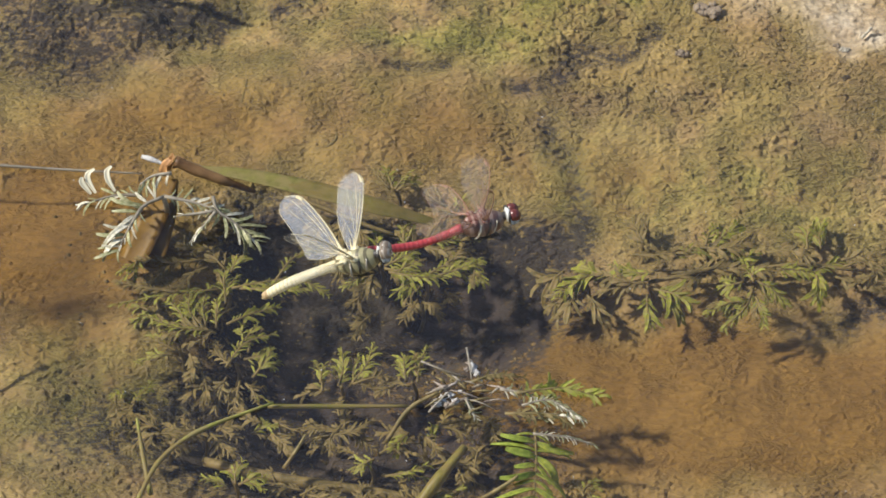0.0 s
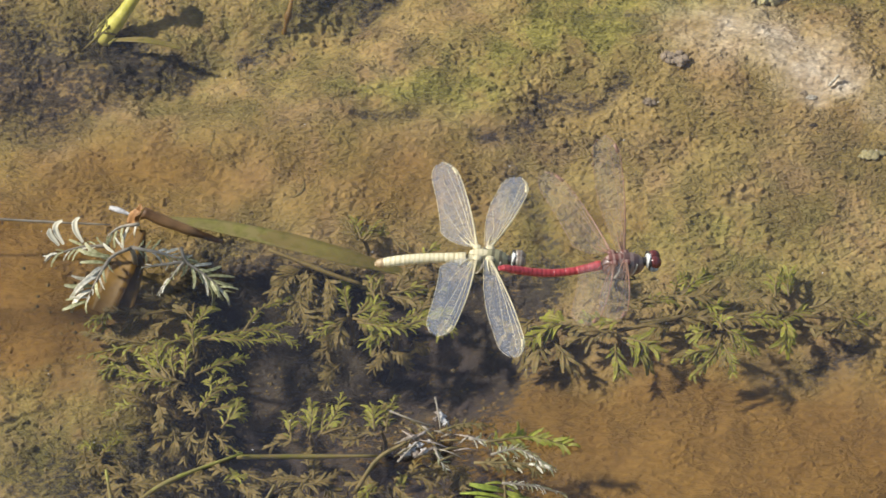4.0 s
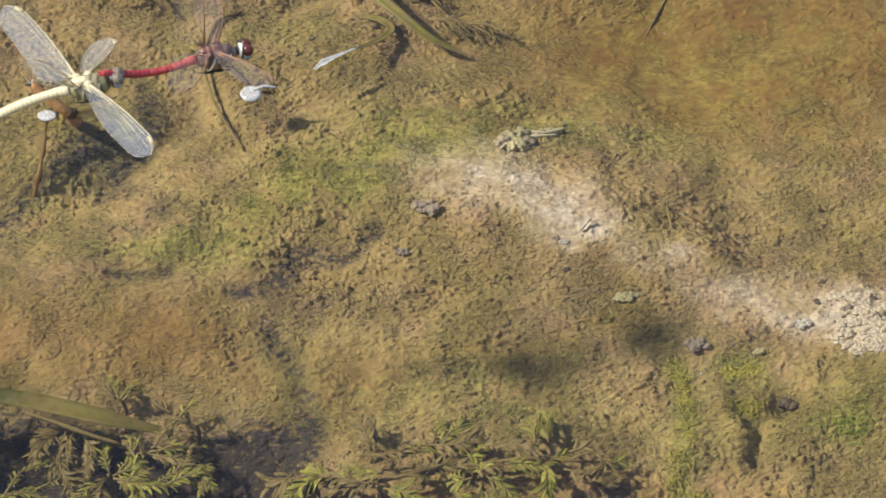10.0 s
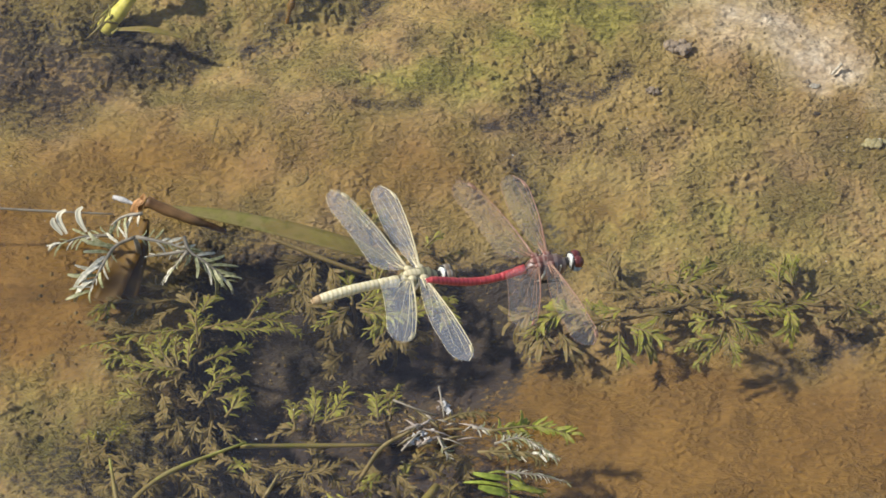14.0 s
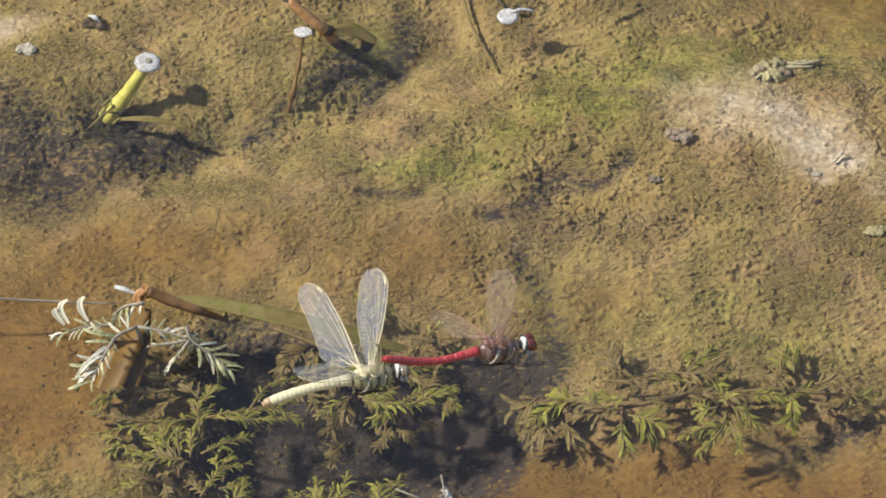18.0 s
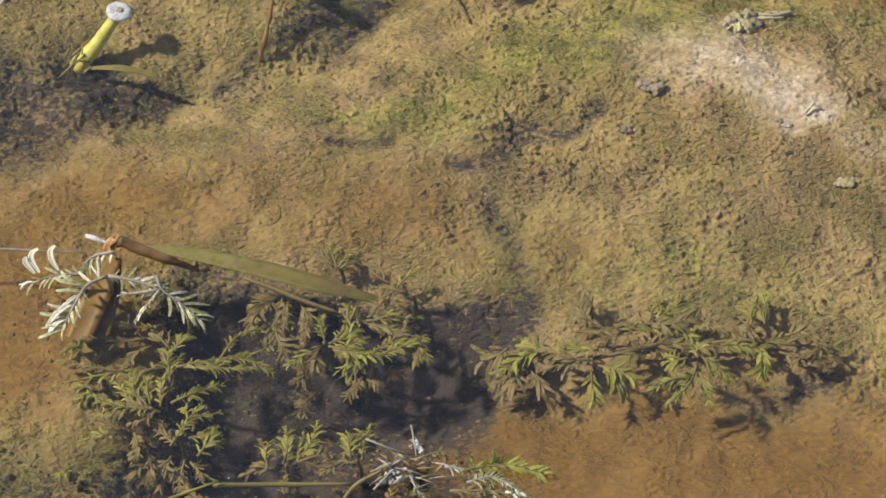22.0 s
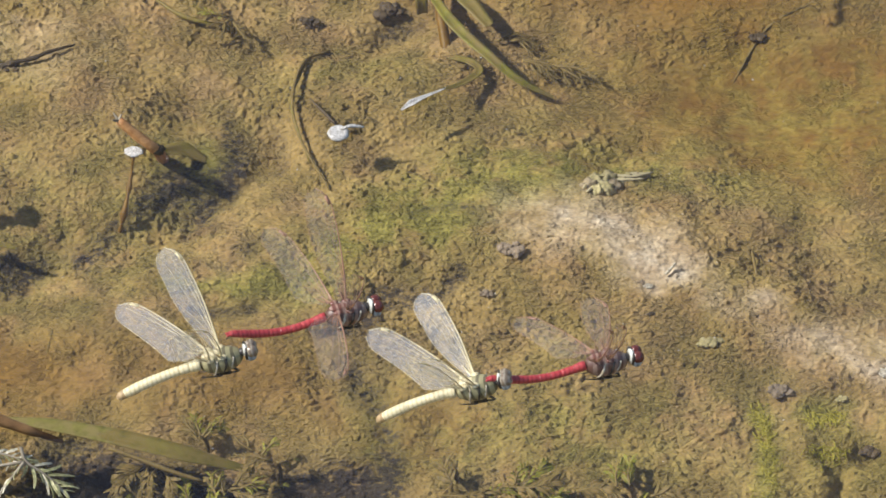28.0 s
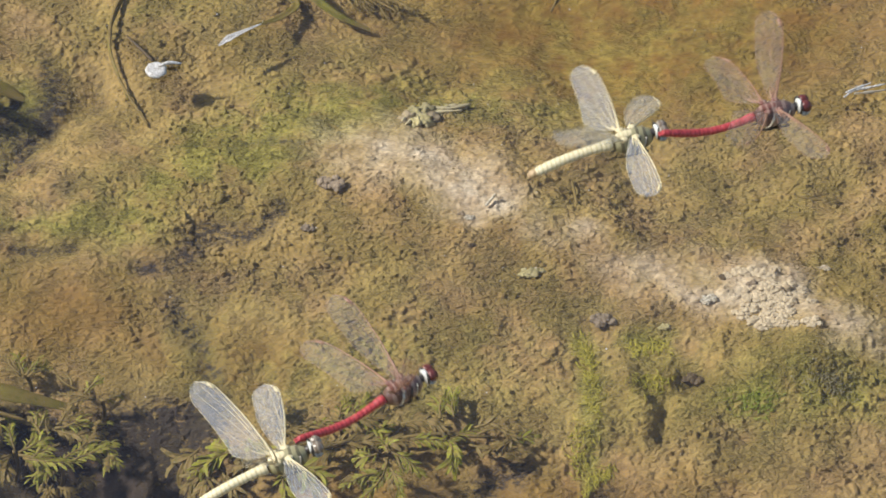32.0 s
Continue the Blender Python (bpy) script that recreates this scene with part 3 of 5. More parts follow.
        p, t = curve[i].lerp(curve[i + 1], min(1, (s - run_of[i]) / max(1e-9, run_of[i + 1] - run_of[i]))), (curve[i + 1] - curve[i]).normalized()
        q = t.cross(Vector((0, 0, 1)))
        q = Matrix.Rotation(roll, 3, t) @ (q.normalized() if q.length > 1e-3 else Vector((1, 0, 0)))
        up = q.cross(t)
        f = k / count
        size = leaf * 1.5e-4 * (0.7 + 0.5 * math.sin(math.pi * min(1, 0.2 + 0.75 * f))) * r.uniform(0.6, 1.3)
        for sgn in sides:
            if r.random() < thin:
                continue
            ang = lean * (1.05 - 0.5 * f) * r.uniform(0.55, 1.35)
            x = (q * sgn * math.sin(ang) + t * math.cos(ang) - up * r.uniform(-0.15, droop)).normalized()
            w = (up - x * up.dot(x)).normalized()
            m = Matrix((x, w.cross(x), w)).transposed().to_4x4()
            m.translation = p
            # Some spray leaflets go pale in place of wet glints.
            pale = mat is SILVER and r.random() < 0.35
            part("leaflet", r.choice(LEAFLETS[BLEACHED_GLINT.name if pale else mat.name]), rachis,
                 m @ Matrix.Rotation(r.uniform(-0.6, 0.6), 4, 'X') @ Matrix.Diagonal((size, size * r.uniform(0.8, 1.2) * -sgn, size, 1)))
    return rachis


def on_bed(u, v, lift=0.0005):
    """(u, v, z) on the bed there."""
    z = -0.012
    for _ in range(4):
        p = spot(u, v, z)
        z = bed_height(p.x, p.y)
    return (u, v, z + lift)


G, B, S = GREEN, BROWNED, SILVER
L1 = "olive-green submerged feathery water weed dusted with silt"
L2 = "brown silt-covered feathery water weed on the bed"


def weed(u, v, z, label, fronds, seed, leaf=27, root=True, gap=7.5, name="water_weed", twins=True, lean=0.62, **more):
    """A plant with its crown at (u, v); fronds: material, then the plan points of each frond."""
    r = random.Random(seed)
    more["lean"] = lean
    leaf = leaf * 0.66 if twins else leaf
    plant = thing(name, spot(u, v, z), label, "water plant", "water weeds")
    for mat, *pts in fronds:
        z0, z1 = z + r.uniform(-0.001, 0.001), min(-0.0012, z + r.uniform(-0.002, 0.0025))
        sprig(plant, pts, (z0, z1), mat, leaf * r.uniform(0.85, 1.15), r, gap, **more)
        (u0, v0), (u1, v1) = pts[0], pts[-1]
        for sgn in (-1, 1) if twins else ():
            if r.random() < 0.25:
                continue
            f, a = r.uniform(0.1, 0.45), sgn * r.uniform(0.3, 0.7)
            d = r.uniform(0.4, 0.62)
            su, sv = (u0 + (u1 - u0) * f, v0 + (v1 - v0) * f) if len(pts) == 2 else pts[1]
            du, dv = (u1 - u0) * d, (v1 - v0) * d
            end = (su + du * math.cos(a) - dv * math.sin(a), sv + du * math.sin(a) + dv * math.cos(a))
            sprig(plant, [(su, sv), end], (z0, z0 + r.uniform(-0.002, 0.001)), mat if r.random() < 0.6 else B, leaf * 0.9, r, gap, **more)
    if root:
        foot = spot(*on_bed(u + r.uniform(-8, 8), v + 40 + r.uniform(0, 20), -0.002)) - plant.location
        part("stem", tube("stem", [foot, foot * 0.5 + Vector((0.001, 0, 0)), (0, 0, 0)], [0.0006, 0.0005], STEM), plant)
    return plant


def tangle(u, v, z, label, count, reach, seed, mats, leaf=26):
    """A plant whose fronds stray out from about one place."""
    r = random.Random(seed)
    fronds = []
    for k in range(count):
        a, d = 6.28 * (k + r.random() * 0.8) / count, reach * r.uniform(0.6, 1.2)
        su, sv = u + r.uniform(-22, 22), v + r.uniform(-15, 15)
        fronds.append((r.choice(mats), (su, sv), (su + d * math.cos(a), sv - d * 0.62 * math.sin(a))))
    return weed(u, v, z, label, fronds, seed + 1, leaf)


# the dark hollow below the reed leaf
weed(414, 564, -0.006, L2, [(B, (412, 562), (398, 610), (382, 652)), (B, (440, 574), (446, 642)), (B, (402, 566), (350, 628)), (B, (408, 564), (356, 602)), (B, (425, 570), (414, 618))], 101, 30)
weed(484, 645, -0.007, L1, [(G, (486, 645), (478, 588)), (G, (492, 648), (545, 618)), (B, (480, 652), (398, 656)), (G, (480, 655), (424, 684)), (B, (474, 660), (448, 694)), (G, (492, 652), (568, 662))], 102, 27)
weed(545, 612, -0.007, L1, [(G, (532, 618), (523, 572)), (B, (546, 616), (534, 566)), (G, (556, 606), (655, 599)), (B, (552, 608), (640, 617)), (B, (560, 600), (610, 572))], 103, 24)
weed(565, 668, -0.004, L1, [(G, (500, 658), (592, 668)), (G, (556, 672), (600, 644), (656, 634)), (G, (586, 664), (662, 640)), (G, (570, 668), (512, 694)), (G, (632, 642), (652, 652), (646, 682)), (B, (560, 680), (532, 708))], 104, 26)
weed(560, 712, -0.014, L2, [(B, (560, 710), (592, 735)), (B, (552, 706), (530, 740)), (B, (470, 735), (440, 770)), (B, (455, 690), (436, 728)), (B, (600, 690), (622, 712))], 105, 22)
weed(508, 508, -0.005, "small olive water weed sprout at the leaf's edge", [(G, (506, 512), (494, 478)), (G, (508, 512), (532, 482)), (G, (512, 514), (546, 494)), (B, (500, 512), (470, 480))], 107, 20)
weed(640, 556, -0.008, L1, [(B, (600, 540), (560, 508)), (G, (610, 548), (640, 520)), (B, (630, 556), (560, 548)), (G, (640, 560), (672, 552))], 106, 18)
# the mass on the near bank of the hollow
weed(214, 690, -0.004, L1, [(G, (212, 720), (214, 640)), (G, (222, 692), (300, 676), (376, 663)), (G, (236, 692), (352, 692)), (G, (220, 664), (244, 632)), (B, (212, 660), (186, 618)), (G, (208, 694), (130, 702), (18, 724))], 120, 24)
weed(130, 640, -0.009, L2, [(B, (190, 622), (108, 616)), (B, (182, 640), (58, 642)), (B, (180, 655), (130, 690)), (G, (60, 640), (24, 682))], 121, 22)
weed(176, 762, -0.005, L1, [(G, (166, 764), (148, 702)), (G, (178, 762), (182, 694)), (G, (150, 772), (112, 716)), (G, (196, 762), (206, 704)), (G, (190, 768), (70, 742)), (B, (196, 772), (108, 776)), (G, (214, 756), (302, 724))], 122, 25)
weed(130, 800, -0.008, L1, [(G, (140, 800), (84, 748)), (B, (128, 806), (66, 786)), (G, (120, 812), (60, 826)), (B, (150, 810), (148, 860))], 123, 24)
weed(232, 826, -0.005, L1, [(G, (214, 832), (304, 770)), (G, (246, 818), (302, 812)), (G, (262, 850), (296, 800)), (B, (224, 830), (188, 790)), (G, (230, 800), (268, 758))], 124, 24)
weed(212, 862, -0.009, L2, [(B, (216, 850), (198, 905)), (B, (240, 856), (228, 914)), (B, (172, 842), (182, 894)), (G, (250, 860), (290, 890)), (B, (190, 860), (140, 890))], 125, 24)
weed(90, 716, -0.010, L2, [(B, (96, 700), (40, 690)), (G, (104, 730), (50, 752)), (B, (90, 720), (98, 768))], 126, 22)
# along the foot of the mound
for k, (u, v, dz, leaf, fronds) in enumerate((
        (850, 672, 0.006, 24, [(G, (880, 652), (800, 692)), (B, (862, 662), (790, 714)), (B, (832, 690), (802, 732)), (B, (850, 690), (884, 738)), (G, (888, 662), (846, 638)), (B, (810, 650), (770, 672))]),
        (946, 600, 0.004, 18, [(B, (950, 602), (934, 564)), (B, (958, 598), (952, 562)), (B, (930, 620), (1024, 612)), (G, (1000, 628), (1062, 610))]),
        (958, 674, 0.007, 24, [(G, (970, 652), (898, 640)), (B, (960, 662), (888, 682)), (G, (970, 680), (1032, 702)), (G, (958, 690), (966, 738)), (G, (978, 690), (1012, 722)), (B, (950, 672), (880, 656))]),
        (1060, 606, 0.004, 20, [(G, (1060, 600), (1082, 568)), (G, (1066, 602), (1114, 564)), (G, (1062, 610), (1090, 604), (1128, 624)), (B, (1050, 604), (1140, 592))]),
        (1090, 646, 0.004, 20, [(B, (1000, 652), (1098, 640), (1184, 646)), (G, (1100, 636), (1138, 618)), (B, (1060, 655), (1010, 672))]),
        (1250, 620, 0.004, 20, [(G, (1240, 604), (1252, 564)), (G, (1264, 604), (1262, 568)), (G, (1182, 640), (1254, 646)), (G, (1250, 646), (1302, 624)), (G, (1256, 650), (1258, 688)), (B, (1170, 612), (1240, 618))]),
        (1340, 646, 0.004, 17, [(B, (1300, 636), (1342, 624), (1362, 648), (1322, 662)), (B, (1290, 652), (1392, 662)), (G, (1350, 656), (1404, 640)), (B, (1300, 622), (1360, 612))]))):
    weed(u, v, min(on_bed(u, v)[2] + dz, -0.002), L1, fronds, 150 + k, leaf * 1.15, gap=11.0, twins=False, lean=0.55, thin=0.1)
weed(1142, 676, -0.0022, "bright green star-shaped weed just under the water surface", [(G, (1150, 662), (1200, 700)), (G, (1146, 672), (1094, 746)), (G, (1150, 690), (1166, 738)), (G, (1128, 664), (1092, 672)), (G, (1140, 698), (1068, 720)), (G, (1146, 664), (1140, 640))], 175, 26)
# the near tangle
for k, (u, v, fronds) in enumerate((
        (420, 862, [(G, (414, 862), (420, 804)), (G, (434, 862), (476, 786)), (G, (386, 872), (374, 820)), (B, (440, 858), (500, 842)), (B, (400, 870), (350, 880))]),
        (545, 852, [(G, (534, 852), (528, 808)), (G, (554, 852), (570, 790)), (G, (546, 850), (548, 800)), (B, (540, 860), (480, 858))]),
        (290, 930, [(B, (280, 930), (240, 905)), (B, (300, 925), (350, 945)), (B, (290, 940), (330, 980)), (G, (262, 950), (300, 935))]),
        (230, 1030, [(G, (235, 1040), (245, 1000)), (G, (240, 1040), (290, 1025)), (G, (225, 1050), (180, 1030)), (G, (250, 1060), (270, 1100))]),
        (470, 1000, [(G, (480, 990), (440, 1010)), (G, (500, 1020), (570, 1000)), (B, (470, 1000), (420, 970)), (B, (490, 980), (560, 960))]))):
    weed(u, v, -0.006, L1, fronds, 190 + k, 25)
for k, (u, v, n, reach, mats) in enumerate(((340, 1060, 5, 80, (B, G)), (420, 940, 5, 85, (B,)), (560, 950, 5, 80, (B, G)), (640, 1000, 5, 80, (B,)), (580, 1060, 5, 85, (B, G)),
                                            (110, 960, 4, 70, (B,)), (40, 900, 4, 70, (B, G)), (450, 1080, 5, 80, (B,)), (180, 950, 4, 70, (B,)), (690, 930, 4, 60, (B,)), (860, 1050, 4, 60, (B, G)))):
    tangle(u, v, -0.010 + 0.002 * (k % 3), L2, n, reach, 210 + k, mats)
# the fern-like frond that floats in front
fern = weed(764, 935, -0.0013, "bright green feathered frond lying on the water", [(FRESH, (764, 930), (767, 1000), (762, 1078))], 250, 52, gap=19, twins=False, lean=1.25, thin=0.0, droop=0.1, bare=0.08, name="water_fern")
sprig(fern, [(752, 915), (800, 905), (850, 915)], (0.001, 0.001), SILVER, 18, random.Random(8))
# under the grass at the back
for k, (u, v) in enumerate(((1070, -150), (1120, -140), (1040, -185))):
    r = random.Random(230 + k)
    weed(u, v, on_bed(u, v, 0.002)[2], L2, [(B, (u + r.uniform(-20, 20), v), (u + r.uniform(50, 95), v + r.uniform(-10, 34))) for _ in range(3)], 230 + k, 15, root=False)
weed(560, -225, -0.008, L1, [(B, (560, -225), (520, -190)), (G, (556, -230), (500, -250)), (B, (566, -220), (600, -180))], 240, 18)

# the dried sprays that stand out of the water by the broken reed
spray = thing("dried_spray", spot(100, 535, 0.002), "silvery dried feathery spray arching out of the water", "water plant", "dried sprays")
rr = random.Random(31)
for pts, z, leaf, sides, lean, gap in (
        ([(98, 532), (62, 550), (40, 586), (20, 628)], (0.006, 0.001), 50, (1,), 1.0, 9), ([(60, 552), (40, 586), (20, 628)], (0.005, 0.002), 24, (-1,), 0.7, 16),
        ([(112, 490), (78, 496), (56, 512)], (0.006, 0.005), 36, (-1,), 1.1, 12), ([(100, 532), (150, 541), (190, 552)], (0.006, 0.004), 26, (-1, 1), 0.7, 14),
        ([(186, 530), (196, 556), (228, 578), (262, 606)], (0.006, 0.001), 40, (-1, 1), 0.75, 11), ([(192, 556), (176, 576), (152, 606)], (0.006, 0.002), 20, (-1, 1), 0.4, 18),
        ([(60, 530), (10, 532), (-42, 548)], (0.003, 0.001), 26, (-1, 1), 0.5, 13), ([(190, 556), (150, 562), (122, 566)], (0.005, 0.002), 18, (-1, 1), 0.3, 16)):
    sprig(spray, pts, z, SILVER, leaf * 0.85, rr, gap, lean, sides, 0.25, 0.1, 0.0004, 0.05)
for pts in ([(12, 524), (0, 506), (-2, 490), (6, 480)], [(-22, 528), (-36, 506), (-34, 494), (-24, 486)], [(-30, 530), (-46, 512), (-46, 500)]):
    part("leaflet", blade("leaflet", [spot(u, v, 0.003 + 0.001 * k) - spray.location for k, (u, v) in enumerate(pts)], [0.0007, 0.0016, 0.0016, 0.0007], BLEACHED_GLINT, fold=0.6), spray, label="curled bleached leaflet")
part("stem", tube("stem", [spot(110, 590, -0.018) - spray.location, spot(104, 550, 0.0) - spray.location, spot(98, 532, 0.006) - spray.location], [0.0009, 0.0006], PALE), spray)
# grey drift with sprays
drift = thing("dried_spray", spot(650, 860, 0.001), "grey bleached drift of dead weed with feathery ends", "water plant", "dried sprays")
for mat, pts, leaf, gap in ((G, [(730, 868), (810, 858), (876, 872)], 22, 6), (S, [(740, 890), (790, 880), (838, 908)], 20, 6), (S, [(700, 862), (740, 868), (780, 884)], 16, 8), (B, [(640, 862), (600, 832), (572, 818)], 9, 9),
                            (B, [(710, 905), (790, 905), (826, 922)], 16, 9), (S, [(640, 880), (660, 915)], 14, 8), (S, [(760, 940), (820, 945), (868, 958)], 12, 8), (B, [(650, 850), (740, 840)], 12, 9)):
    sprig(drift, pts, (0.003, 0.001), mat, leaf, rr, gap, 0.8, (-1, 1), 0.3, 0.1, 0.0003, 0.15)
for k, (u, v, w) in enumerate(((646, 816, 6), (652, 824, 7), (658, 834, 6), (641, 828, 5), (600, 880, 7), (590, 888, 7), (582, 893, 5), (612, 874, 6), (622, 884, 5), (606, 890, 6), (630, 868, 4), (664, 846, 4))):
    part("fluff", lump("fluff", w * 1.3e-4, WHITE if k % 3 else CLOD, k + 40, 0.6, 1.3, 3), drift, Matrix.Translation(spot(u, v, 0.0015 + 0.0004 * (k % 3)) - drift.location))
for k in range(26):
    u, v, a = 640 + rr.uniform(-70, 70), 868 + rr.uniform(-26, 34), rr.uniform(-0.7, 0.7)
    d = rr.uniform(10, 34)
    q = [spot(u - d * math.cos(a), v + d * math.sin(a), 0.001) - drift.location, spot(u, v - 3, 0.003) - drift.location, spot(u + d * math.cos(a), v - d * math.sin(a), 0.001) - drift.location]
    part("twig", tube("twig", q, [0.00012, rr.uniform(0.0002, 0.0004), 0.00012], (CLOD, PALE, STEM)[k % 3], sides=5, lumpy=0.6, seed=k), drift)
for a, b, c in (((560, 815), (600, 830), (640, 842)), ((640, 790), (645, 815), (650, 845)), ((575, 905), (600, 878), (612, 868))):
    part("twig", tube("twig", [spot(*a, 0.003) - drift.location, spot(*b, 0.004) - drift.location, spot(*c, 0.002) - drift.location], [0.00028, 0.0002], PALE, lumpy=0.5), drift)

# ---- the broken reed and its blade ----
reed = thing("reed_leaf", spot(120, 480, 0.0), "broken olive reed leaf floating with a torn brown end", "reed leaf")
o = reed.location


def run(points, origin):
    return [spot(u, v, z) - origin for u, v, z in points]


part("blade", blade("blade", run([(150, 480, 0.002), (250, 493, 0.001), (380, 520, -0.001), (480, 545, -0.003), (600, 575, -0.010)], o), [0.0016, 0.0042, 0.0056, 0.0054, 0.002], REED, fold=0.2), reed)
part("midrib", tube("midrib", run([(118, 468, 0.006), (150, 482, 0.004), (200, 500, 0.001), (260, 520, -0.004)], o), [0.0014, 0.0016, 0.0013, 0.0006], SHEATH, lumpy=0.2), reed, label="dark brown wet midrib")
part("stalk", tube("stalk", run([(342, 533, -0.001), (398, 553, -0.002), (452, 574, -0.003), (508, 592, -0.005)], o), [0.0005, 0.0007, 0.0005], STEM), reed)
for k, (a, b, c) in enumerate((((110, 485, 0.001), (112, 470, 0.005), (115, 455, 0.008)), ((100, 490, 0.001), (104, 474, 0.004), (118, 462, 0.006)), ((124, 480, 0.002), (128, 470, 0.005), (140, 474, 0.005)))):
    part("torn_end", blade("torn_end", run([a, b, c], o), [0.003, 0.0025, 0.0008], SHEATH, fold=0.6), reed, label="torn orange-brown sheath end")
for k, (tip, w) in enumerate((((46, 648), 0.008), ((88, 636), 0.0055))):
    film = run([(112, 500, -0.0005), ((112 + tip[0]) / 2 + 4, 562, -0.004 - 0.001 * k), (*tip, -0.010)], o)
    part("sheath_strip", blade("sheath_strip", film, [0.0035, w, w * 0.9], AMBER, fold=0.12), reed, label="amber papery strip of sheath")
stalk = thing("dead_stalk", spot(-100, 483, 0.001), "thin pale dead grass stalk floating on the water", "stalk")
part("stalk", tube("stalk", run([(-300, 476, 0.0), (-190, 482, 0.001), (-60, 488, 0.0015), (60, 492, 0.001)], stalk.location), [0.0003, 0.0004, 0.0003, 0.0002], PALE, lumpy=0.6), stalk)
part("bud", tube("bud", run([(60, 462, 0.002), (75, 466, 0.003), (100, 475, 0.003)], stalk.location), [0.0006, 0.0008, 0.0003], WHITE), stalk)


# ---- stems that break the surface ----
def disc_mesh(name, radius, mat, seed):
    r = random.Random(seed)
    verts, faces = [Vector((0, 0, 0.0006))], []
    for k, (f, z) in enumerate(((0.55, 0.0009), (0.85, 0.0008), (1.0, 0.0002), (0.8, -0.0006))):
        for s in range(14):
            a = 2 * math.pi * s / 14
            q = radius * f * (1 + 0.08 * r.uniform(-1, 1))
            verts.append(Vector((q * math.cos(a), q * math.sin(a), z * r.uniform(0.7, 1.2))))
    faces += [(0, 1 + s, 1 + (s + 1) % 14) for s in range(14)]
    for k in range(3):
        b = 1 + 14 * k
        faces += [(b + s, b + 14 + s, b + 14 + (s + 1) % 14, b + (s + 1) % 14) for s in range(14)]
    return mesh_of(name, verts, faces, mat)


cut = thing("cut_stem", spot(113, 65, 0), "yellow submerged stem with a white cut top at the surface", "plant stem")
part("cut_top", disc_mesh("cut_top", 0.0036, WHITE, 1), cut, label="white frayed cut top")
part("pith", disc_mesh("pith", 0.0009, PALE, 2), cut, Matrix.Translation((0.0003, 0, 0.0004)))
part("stem", tube("stem", run([(110, 70, -0.0005), (90, 100, -0.004), (65, 135, -0.008), (40, 165, -0.013)], cut.location), [0.0016, 0.0018, 0.0021, 0.0026], YELLOW, lumpy=0.2), cut)
for k in range(12):
    r = random.Random(60 + k)
    a, b = (r.uniform(22, 85), r.uniform(105, 165)), (r.uniform(5, 70), r.uniform(135, 185))
    part("thread", tube("thread", run([(*a, -0.007), ((a[0] + b[0]) / 2 + r.uniform(-8, 8), (a[1] + b[1]) / 2, -0.008), (*b, -0.011)], cut.location), [0.0002, 0.0004, 0.0001], STALK, sides=5, steps=3, lumpy=0.6, seed=k), cut)
part("side_shoot", blade("side_shoot", run([(60, 165, -0.009), (120, 165, -0.007), (180, 178, -0.008)], cut.location), [0.001, 0.0022, 0.0008], REED), cut)

stub = thing("broken_stem", spot(425, 5, 0), "brown broken hollow stem leaning out of the water", "plant stem")
o = stub.location
part("stem", tube("stem", run([(440, 20, -0.012), (428, 5, 0.0), (395, -20, 0.005), (362, -48, 0.009)], o), [0.0016, 0.0015, 0.0014, 0.0012], STUB, sides=10, lumpy=0.15), stub)
for k, (u, v) in enumerate(((352, -62), (350, -48), (366, -58))):
    part("splinter", tube("splinter", run([(362, -47, 0.009), (u, v, 0.0105)], o), [0.0006, 0.0002], PALE, sides=5), stub, label="pale split end")
part("collar", lump("collar", 0.0017, DARKWOOD, 3, 0.7), stub, Matrix.Translation(spot(432, 4, 0.0004) - o))
part("root", blade("root", run([(435, 12, -0.006), (475, 10, -0.010), (515, 25, -0.013)], o), [0.003, 0.006, 0.002], REED, fold=0.5), stub, label="submerged olive leaf sheath")
twin = thing("cut_stem", spot(388, 8, 0), "amber submerged stem with a white glint disc at the surface", "plant stem")
# White disc added for the glint where this stem meets the water.
part("cut_top", disc_mesh("cut_top", 0.0024, WHITE, 4), twin, Matrix.Diagonal((1.1, 0.8, 0.35, 1)))
part("stem", tube("stem", run([(388, 14, -0.001), (382, 60, -0.006), (370, 120, -0.011), (360, 160, -0.016)], twin.location), [0.0003, 0.0006, 0.0007, 0.0003], AMBER, lumpy=1.8), twin)

# ---- the grass plant at the back ----
grass = thing("grass_plant", spot(912, -368, 0), "young green grass plant with long submerged yellow-green blades", "grass")
o = grass.location
part("stem", tube("stem", run([(945, -155, -0.016), (930, -250, -0.010), (915, -365, 0.0), (912, -470, 0.016)], o), [0.0016, 0.0015, 0.0014, 0.0012], AMBER, lumpy=0.2), grass)
# White disc stands in for sunlight glinting where the stem breaks the water.
part("collar", disc_mesh("collar", 0.0023, WHITE, 9), grass, Matrix.Translation((0, 0, 0.0003)), "white disc painted as the glint at the water line")
